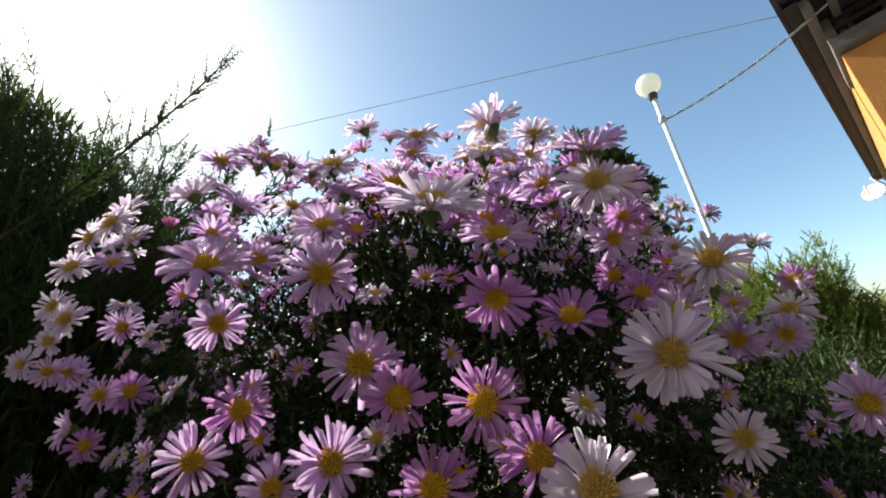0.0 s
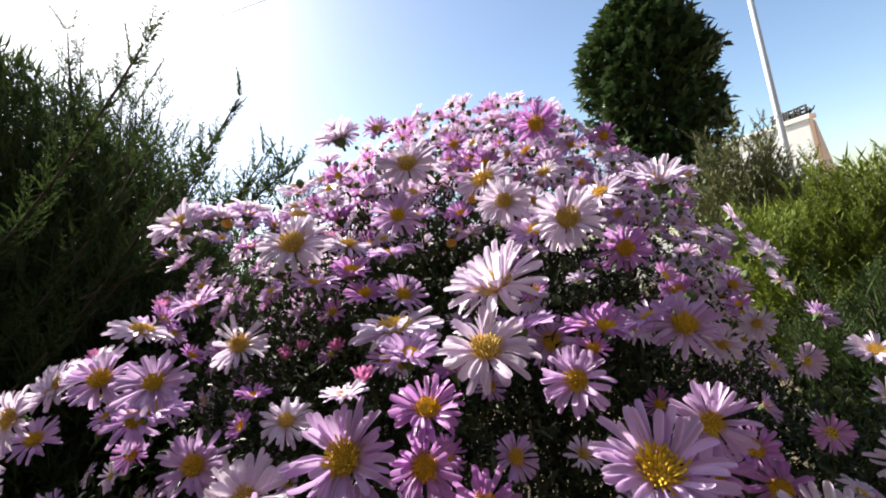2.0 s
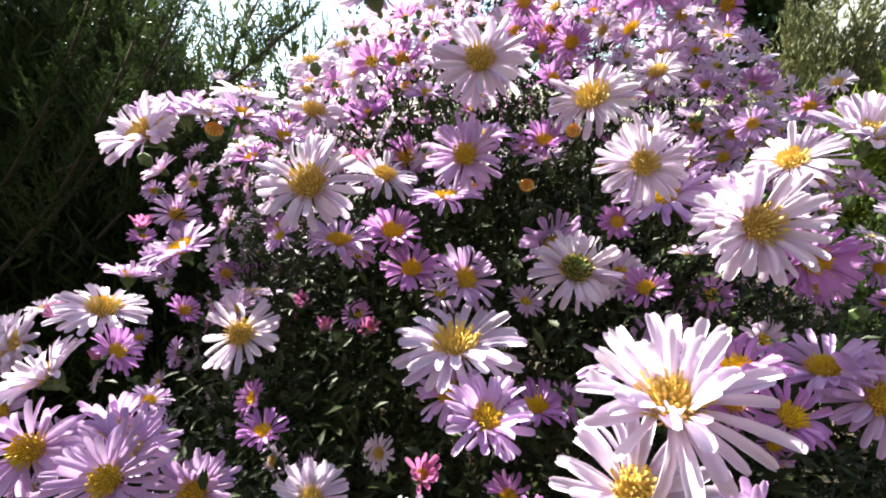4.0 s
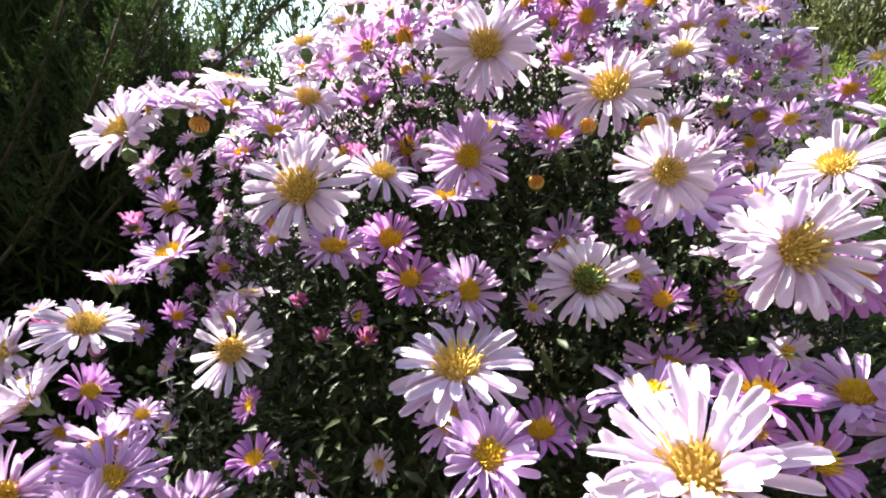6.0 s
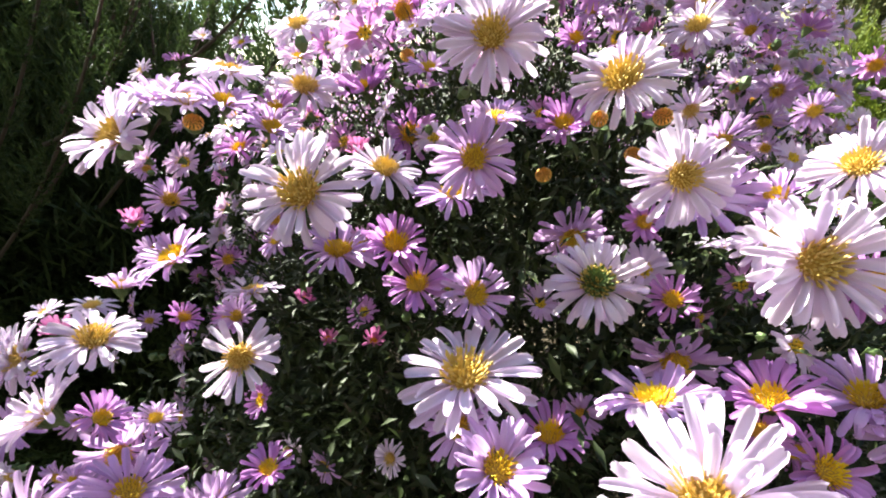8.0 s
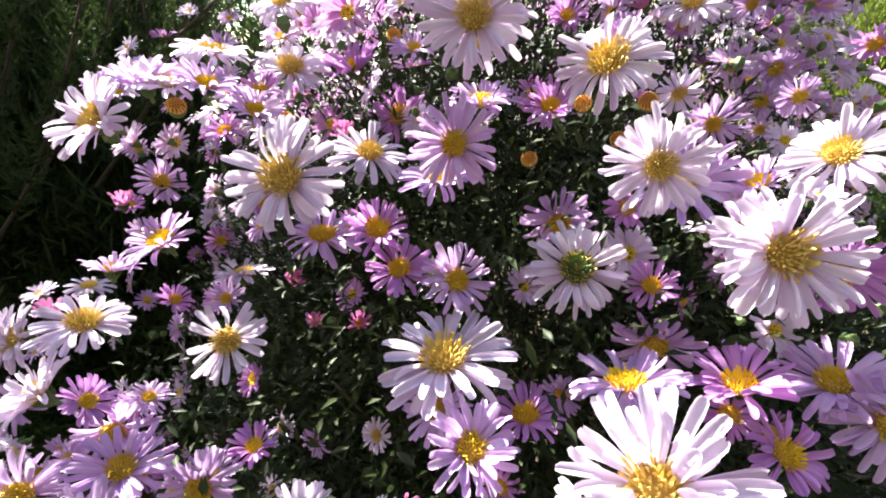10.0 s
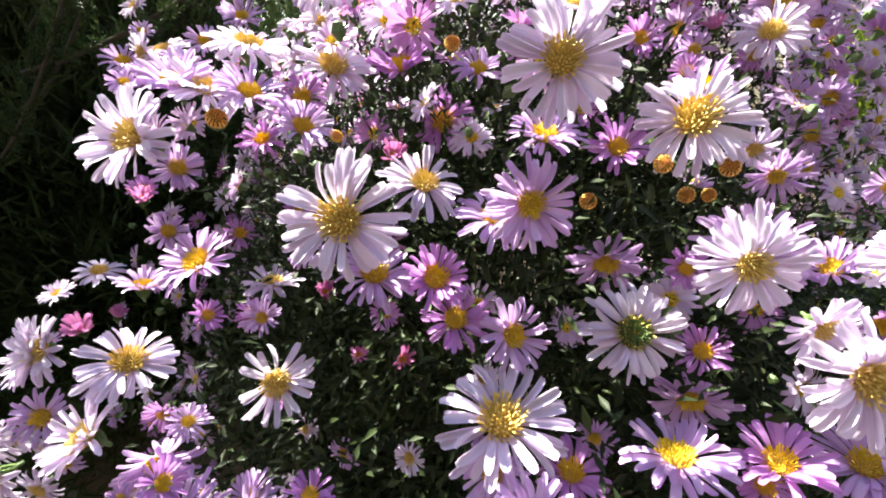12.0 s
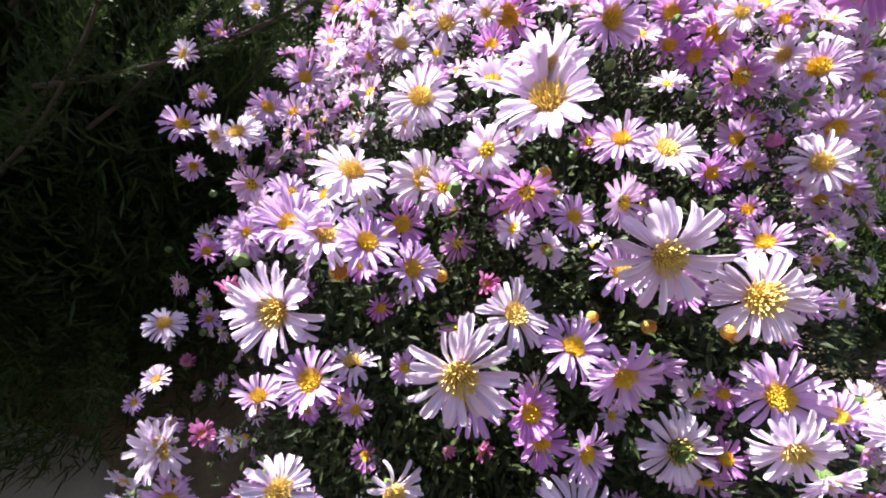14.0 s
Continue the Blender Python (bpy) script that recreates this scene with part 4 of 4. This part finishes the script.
aster(0.045, 0.549, 0.914, 0.031, 48, -179, "mauve")
bud(0.048, 0.446, 0.878, 0.010, 52, -172)
aster(0.061, 0.461, 0.895, 0.057, 43, -166, "pale")
aster(0.066, 0.635, 0.932, 0.036, 54, -149, "lilac")
aster(0.068, 0.629, 0.947, 0.041, 69, -178, "mauve")
bud(0.069, 0.462, 0.853, 0.010, 58, -167)
aster(0.073, 0.389, 0.864, 0.045, 68, 177, "pale")
aster(0.074, 0.536, 0.898, 0.022, 49, -138, "mauve")
aster(0.075, 0.504, 0.898, 0.036, 32, -102, "lilac")
bud(0.081, 0.454, 0.874, 0.011, 52, -164)
aster(0.083, 0.610, 0.908, 0.036, 71, -135, "lilac")
aster(0.087, 0.620, 0.920, 0.024, 61, -172, "mauve")
aster(0.090, 0.589, 0.899, 0.027, 62, -170, "lilac")
half_open(0.104, 0.601, 0.911, 0.019, 28, -108)
aster(0.104, 0.488, 0.870, 0.028, 103, 179, "pale")
aster(0.126, 0.582, 0.896, 0.022, 71, -164, "mauve")
aster(0.148, 0.412, 0.855, 0.042, 41, -134, "pale")
aster(0.134, 0.588, 0.909, 0.047, 41, -153, "pale")
aster(0.144, 0.445, 0.872, 0.020, 69, -158, "lilac")
aster(0.146, 0.617, 0.923, 0.046, 76, -167, "lilac")
aster(0.177, 0.615, 0.860, 0.038, 93, -158, "lilac")
aster(0.203, 0.701, 0.929, 0.028, 67, -164, "lilac")
aster(0.215, 0.698, 0.894, 0.035, 61, -138, "lilac")
aster(0.208, 0.454, 0.858, 0.060, 22, 170, "cupped")
aster(0.246, 0.576, 0.869, 0.027, 74, -153, "mauve")
aster(0.379, 0.923, 0.899, 0.042, 77, -157, "mauve")
aster(-0.305, 0.619, 0.963, 0.024, 23, 138, "pale")
aster(-0.285, 0.649, 0.954, 0.024, 32, 148, "lilac")
aster(-0.154, 0.534, 0.951, 0.049, 25, 166, "pale")
aster(-0.150, 0.603, 0.971, 0.036, 35, 173, "pale")
aster(-0.126, 0.648, 0.966, 0.027, 42, 178, "pale")
aster(-0.117, 0.607, 0.959, 0.031, 29, -177, "mauve")
aster(-0.111, 0.672, 0.959, 0.057, 87, 163, "mauve")
aster(-0.081, 0.510, 0.990, 0.044, 70, 160, "pale")
aster(-0.079, 0.492, 0.981, 0.058, 24, -151, "pale")
aster(-0.050, 0.554, 1.001, 0.040, 52, 166, "lilac")
aster(-0.030, 0.517, 0.950, 0.036, 25, -127, "lilac")
aster(0.017, 0.675, 0.971, 0.036, 59, -160, "mauve")
aster(0.027, 0.716, 1.006, 0.048, 73, 177, "mauve")
aster(0.051, 0.665, 0.964, 0.047, 90, -177, "mauve")
aster(0.057, 0.651, 0.983, 0.035, 51, -150, "pale")
aster(0.094, 0.664, 0.977, 0.026, 51, -146, "mauve")
aster(0.102, 0.652, 0.957, 0.034, 79, -131, "pale")
aster(0.127, 0.646, 0.952, 0.045, 52, -129, "lilac")
aster(0.153, 0.700, 1.001, 0.073, 81, -180, "mauve")
aster(0.218, 0.796, 0.979, 0.047, 84, -165, "lilac")
aster(0.280, 0.825, 0.986, 0.050, 84, -161, "mauve")
aster(-0.224, 0.374, 0.825, 0.033, 23, 17, "lilac")
aster(-0.152, 0.470, 0.901, 0.032, 50, 170, "mauve")
aster(0.134, 0.334, 0.680, 0.036, 70, -160, "mauve")
aster(0.031, 0.258, 0.719, 0.040, 66, 170, "mauve")
aster(-0.081, 0.258, 0.737, 0.044, 70, 160, "pale")
aster(0.348, 0.878, 0.894, 0.042, 45, -150, "pale")
aster(0.357, 0.729, 0.879, 0.036, 40, -140, "pale")
aster(0.022, 0.666, 0.950, 0.034, 50, 180, "mauve")
aster(-0.286, 0.339, 0.794, 0.042, 43, -137, "cupped")


def inside(p, c, r, part_of=1.0):
    return ((p.x - c.x) / r.x) ** 2 + ((p.y - c.y) / r.y) ** 2 + ((p.z - c.z) / r.z) ** 2 < part_of


def surface(u, v, c, r):
    """A point of a mound and its outward way: u round it, v from the top (0) to the foot (1)."""
    a, h = 2 * math.pi * u, v * math.pi / 2
    d = Vector((math.sin(h) * math.sin(a), math.sin(h) * math.cos(a), math.cos(h)))
    p = Vector((c.x + r.x * d.x, c.y + r.y * d.y, c.z + r.z * d.z))
    n = Vector((d.x / r.x, d.y / r.y, d.z / r.z)).normalized()
    return p, n


MOUNDS = ((BUSH_C, BUSH_R), (CREST_C, CREST_R), (SHOULDER_C, SHOULDER_R), (TUFT_C, TUFT_R))


def fill_heads():
    """The heads on the rest of the mound, no closer to one another than they grow."""
    rng = random.Random(5)
    near, far = [], []
    grid = [tuple(h) for h in HEADS]
    tries = 0
    while tries < 34000:
        tries += 1
        mound = rng.randrange(7)
        c, r = MOUNDS[mound // 2]
        p, n = surface(rng.random(), math.acos(1 - rng.random()) / (math.pi / 2), c, r)
        if any(inside(p, *q, 0.80 if mound == 6 else 0.86) for q in MOUNDS if q[0] is not c):
            continue
        if mound > 3:
            if p.z < 0.84:
                continue
            p = p + n * (rng.uniform(-0.03, 0.015) if mound == 6 else rng.uniform(-0.045, 0.012))
        else:
            p = p + n * (rng.uniform(-0.13, -0.05) if p.y < 0.58 and -0.24 < p.x < 0.26 else rng.uniform(-0.07, 0.012))
        back = p.y > 0.62
        gap = 0.038 if mound == 6 else 0.041 if back else 0.045 if -0.24 < p.x < 0.26 else 0.058 if p.x < 0 and p.z < 0.86 else 0.038
        if any(abs(q[0] - p.x) < gap and abs(q[1] - p.y) < gap and (q[0] - p.x) ** 2 + (q[1] - p.y) ** 2 + (q[2] - p.z) ** 2 < gap * gap for q in grid):
            continue
        if p.x > 0.29 and p.z < 0.74 and p.y < 0.80:
            continue
        if any((p - Vector(c)).length < r for c, r in BARE):
            continue
        grid.append(tuple(p))
        n = (n + (Vector((-0.15, 0.02, 0.48)) if p.z > 0.75 else Vector((0.0, -0.35, 0.15))) + Vector((rng.gauss(0, 0.45), rng.gauss(0, 0.45), rng.gauss(0, 0.3)))).normalized()
        (far if back else near).append((p, n))
    return near, far


BARE = [
    ((-0.105, 0.382, 0.733), 0.036),
    ((0.009, 0.488, 0.798), 0.023),
    ((-0.128, 0.482, 0.892), 0.020),
    ((-0.289, 0.523, 0.833), 0.023),
    ((0.055, 0.488, 0.841), 0.020),
    ((0.019, 0.405, 0.769), 0.020),
    ((-0.162, 0.342, 0.759), 0.020),
    ((0.120, 0.435, 0.729), 0.020),
    ((-0.187, 0.429, 0.869), 0.020),
    ((-0.079, 0.439, 0.820), 0.020),
    ((-0.396, 0.477, 0.765), 0.032),
    ((0.006, 0.471, 0.809), 0.020),
    ((0.007, 0.411, 0.790), 0.020),
    ((-0.023, 0.234, 0.648), 0.022),
    ((0.052, 0.303, 0.618), 0.020),
    ((0.195, 0.292, 0.578), 0.029),
    ((-0.057, 0.429, 0.736), 0.024),
    ((-0.024, 0.558, 0.945), 0.020),
    ((-0.114, 0.377, 0.747), 0.025),
]
near, far = fill_heads()
near.sort(key=lambda h: h[0].y)
far += near[110:]
for p, n in near[:110]:
    lean, way = math.degrees(math.acos(max(-1, min(1, n.z)))), math.degrees(math.atan2(n.x, n.y))
    aster(p.x, p.y, p.z, state.uniform(0.023, 0.0274), lean, way, state.choice(("lilac", "lilac", "mauve", "pale")))


def joined_heads(heads):
    """The heads beyond the crest, in one mesh a kind of part, with closed buds between them."""
    petals = {style: ([], []) for style in FAR_PETAL}
    dv, df, cv, cf = [], [], [], []
    for i, (p, n) in enumerate(heads):
        m = Matrix.Translation(p) @ upright_to(n, state.uniform(0, 360)) @ Matrix.Scale((state.uniform(0.027, 0.040) + 0.02 * min(1.0, max(0.0, (p.y - 0.62) / 0.35))) / 2, 4)
        style = ("pale", "lilac", "mauve", "lilac", "pale")[i % 5]
        pv, pf = petals[style]
        for k, q in rays(style, 1000 + i % 40):
            o, mm = len(pv), m @ q
            pv += [mm @ Vector(v) for v in PLAIN_SHAPES[style][0]]
            pf += [tuple(o + t for t in g) for g in PLAIN_SHAPES[style][1]]
        for j in range(15):
            t, a = math.sqrt((j + 0.5) / 15), j * 2.39996
            c = Vector((0.28 * t * math.cos(a), 0.28 * t * math.sin(a), 0.12 * math.sqrt(1 - t * t)))
            q = len(dv)
            dv += [m @ (c + Vector((0.08 * math.cos(e), 0.08 * math.sin(e), -0.04))) for e in (0, 1.57, 3.14, 4.71)] + [m @ (c + Vector((0, 0, 0.08)))]
            df += [(q, q + 1, q + 4), (q + 1, q + 2, q + 4), (q + 2, q + 3, q + 4), (q + 3, q, q + 4)]
        rings = [m @ Matrix.Diagonal((r, r, 1, 1)) @ Matrix.Translation((0, 0, z)) for r, z in ((0.22, -0.02), (0.07, -0.34))]
        o = len(cv)
        cv += [g @ Vector((math.cos(math.pi / 3 * j), math.sin(math.pi / 3 * j), 0)) for g in rings for j in range(6)]
        cf += [(o + j, o + (j + 1) % 6, o + 6 + (j + 1) % 6, o + 6 + j) for j in range(6)]
        for _ in range(state.choice((0, 1, 1, 2))):
            at = p + Vector((state.gauss(0, 0.018), state.gauss(0, 0.018), state.uniform(-0.022, 0.012)))
            g = Matrix.Translation(at) @ upright_to((n + Vector((state.gauss(0, 0.4), state.gauss(0, 0.4), 0.3))).normalized(), 0) @ Matrix.Scale(state.uniform(0.0035, 0.0058), 4)
            o = len(cv)
            cv += [g @ Vector((r * math.cos(math.pi / 3 * j), r * math.sin(math.pi / 3 * j), z)) for r, z in ((0.25, -1.0), (0.9, -0.1), (0.55, 0.75), (0.1, 0.95)) for j in range(6)]
            cf += [(o + 6 * r + j, o + 6 * r + (j + 1) % 6, o + 6 * r + 6 + (j + 1) % 6, o + 6 * r + 6 + j) for r in range(3) for j in range(6)]
            stalk(at - Vector((0, 0, 0.004)), Vector((0, 0, 1)), 0.12)
        stalk(p - n * 0.008, n, 0.2)
    inv = bush.matrix_world.inverted()
    for style, (pv, pf) in petals.items():
        part("flower_mass", mesh_of("flower_mass", pv, pf, FAR_PETAL[style], True), bush, inv, f"many small {style} flowers on the far side", "stuff")
    part("disc_mass", mesh_of("disc_mass", dv, df, DISC["lilac"]), bush, inv, kind="stuff")
    part("calyx_mass", mesh_of("calyx_mass", cv, cf, CALYX), bush, inv, kind="stuff")


joined_heads(far)


def bush_growth():
    """Leaves up every stem and through the mound, and the woody stems from the root."""
    rng = np.random.default_rng(8)
    inv = bush.matrix_world.inverted()
    cs, ws, ln = [], [], []
    for line in STEM_ENDS:
        for i in range(2, 7):
            a, b = np.array(line[i]), np.array(line[i + 1])
            k = 3
            s = rng.random((k, 1))
            base = a + (b - a) * s
            d = (a - b) / max(1e-6, np.linalg.norm(a - b))
            off = rng.normal(0, 1, (k, 3))
            off -= (off @ d)[:, None] * d
            off /= np.linalg.norm(off, axis=1, keepdims=True)
            cs.append(base), ws.append(off * 0.9 + d * 0.55), ln.append(rng.uniform(0.006, 0.013, k) * (0.7 + 0.1 * i))
    for n, centre, radii in ((46000, BUSH_C, BUSH_R), (14000, CREST_C, CREST_R), (16000, SHOULDER_C, SHOULDER_R), (16000, Vector((0.40, 0.72, 0.20)), Vector((0.24, 0.42, 0.46)))):
        u = rng.normal(0, 1, (n, 3))
        u /= np.linalg.norm(u, axis=1, keepdims=True)
        u[:, 2] = np.abs(u[:, 2])
        r = (0.95 if centre is SHOULDER_C else 0.88) - 0.34 * rng.random((n, 1))
        c = np.array(centre) + u * np.array(radii) * r
        low = rng.random(n) < 0.25
        c[low, 2] *= rng.random(low.sum())
        cs.append(c), ws.append(u * 0.7 + rng.normal(0, 0.6, (n, 3)) + [0, 0, 0.25]), ln.append(np.where(r[:, 0] > 0.78, rng.uniform(0.007, 0.015, n), rng.uniform(0.010, 0.022, n)))
    c, wv, L = np.concatenate(cs), np.concatenate(ws), np.concatenate(ln)
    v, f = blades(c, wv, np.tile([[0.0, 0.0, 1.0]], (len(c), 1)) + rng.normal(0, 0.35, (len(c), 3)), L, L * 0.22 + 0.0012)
    part("leaves", bulk("leaves", v, f, LEAF), bush, inv, "narrow dark green leaves, many near black for the shade", "stuff")
    sv, sf = [], []
    for i in range(90):
        a = rng.uniform(0, 2 * math.pi)
        q = math.sqrt(rng.random()) * 0.8
        c, r = (BUSH_C, BUSH_R) if i % 2 else (CREST_C, CREST_R)
        top = Vector((c.x + r.x * q * math.cos(a), c.y + r.y * q * math.sin(a), c.z + r.z * 0.62 * math.sqrt(1 - q * q)))
        foot = Vector((c.x + 0.12 * math.cos(a) * q, c.y + 0.12 * math.sin(a) * q, 0.02))
        knee = foot.lerp(top, 0.5) + Vector((0.05 * math.cos(a), 0.05 * math.sin(a), 0.08))
        line = [(1 - s) ** 2 * foot + 2 * s * (1 - s) * knee + s * s * top for s in (j / 6 for j in range(7))]
        tv, tf = tube(line, [0.0024, 0.0022, 0.0020, 0.0017, 0.0014, 0.0012, 0.0010], 5)
        sf += [tuple(k + len(sv) for k in g) for g in tf]
        sv += tv
    part("woody_growth", mesh_of("woody_growth", sv, sf, STEM, True), bush, inv, kind="stuff")


bush_growth()
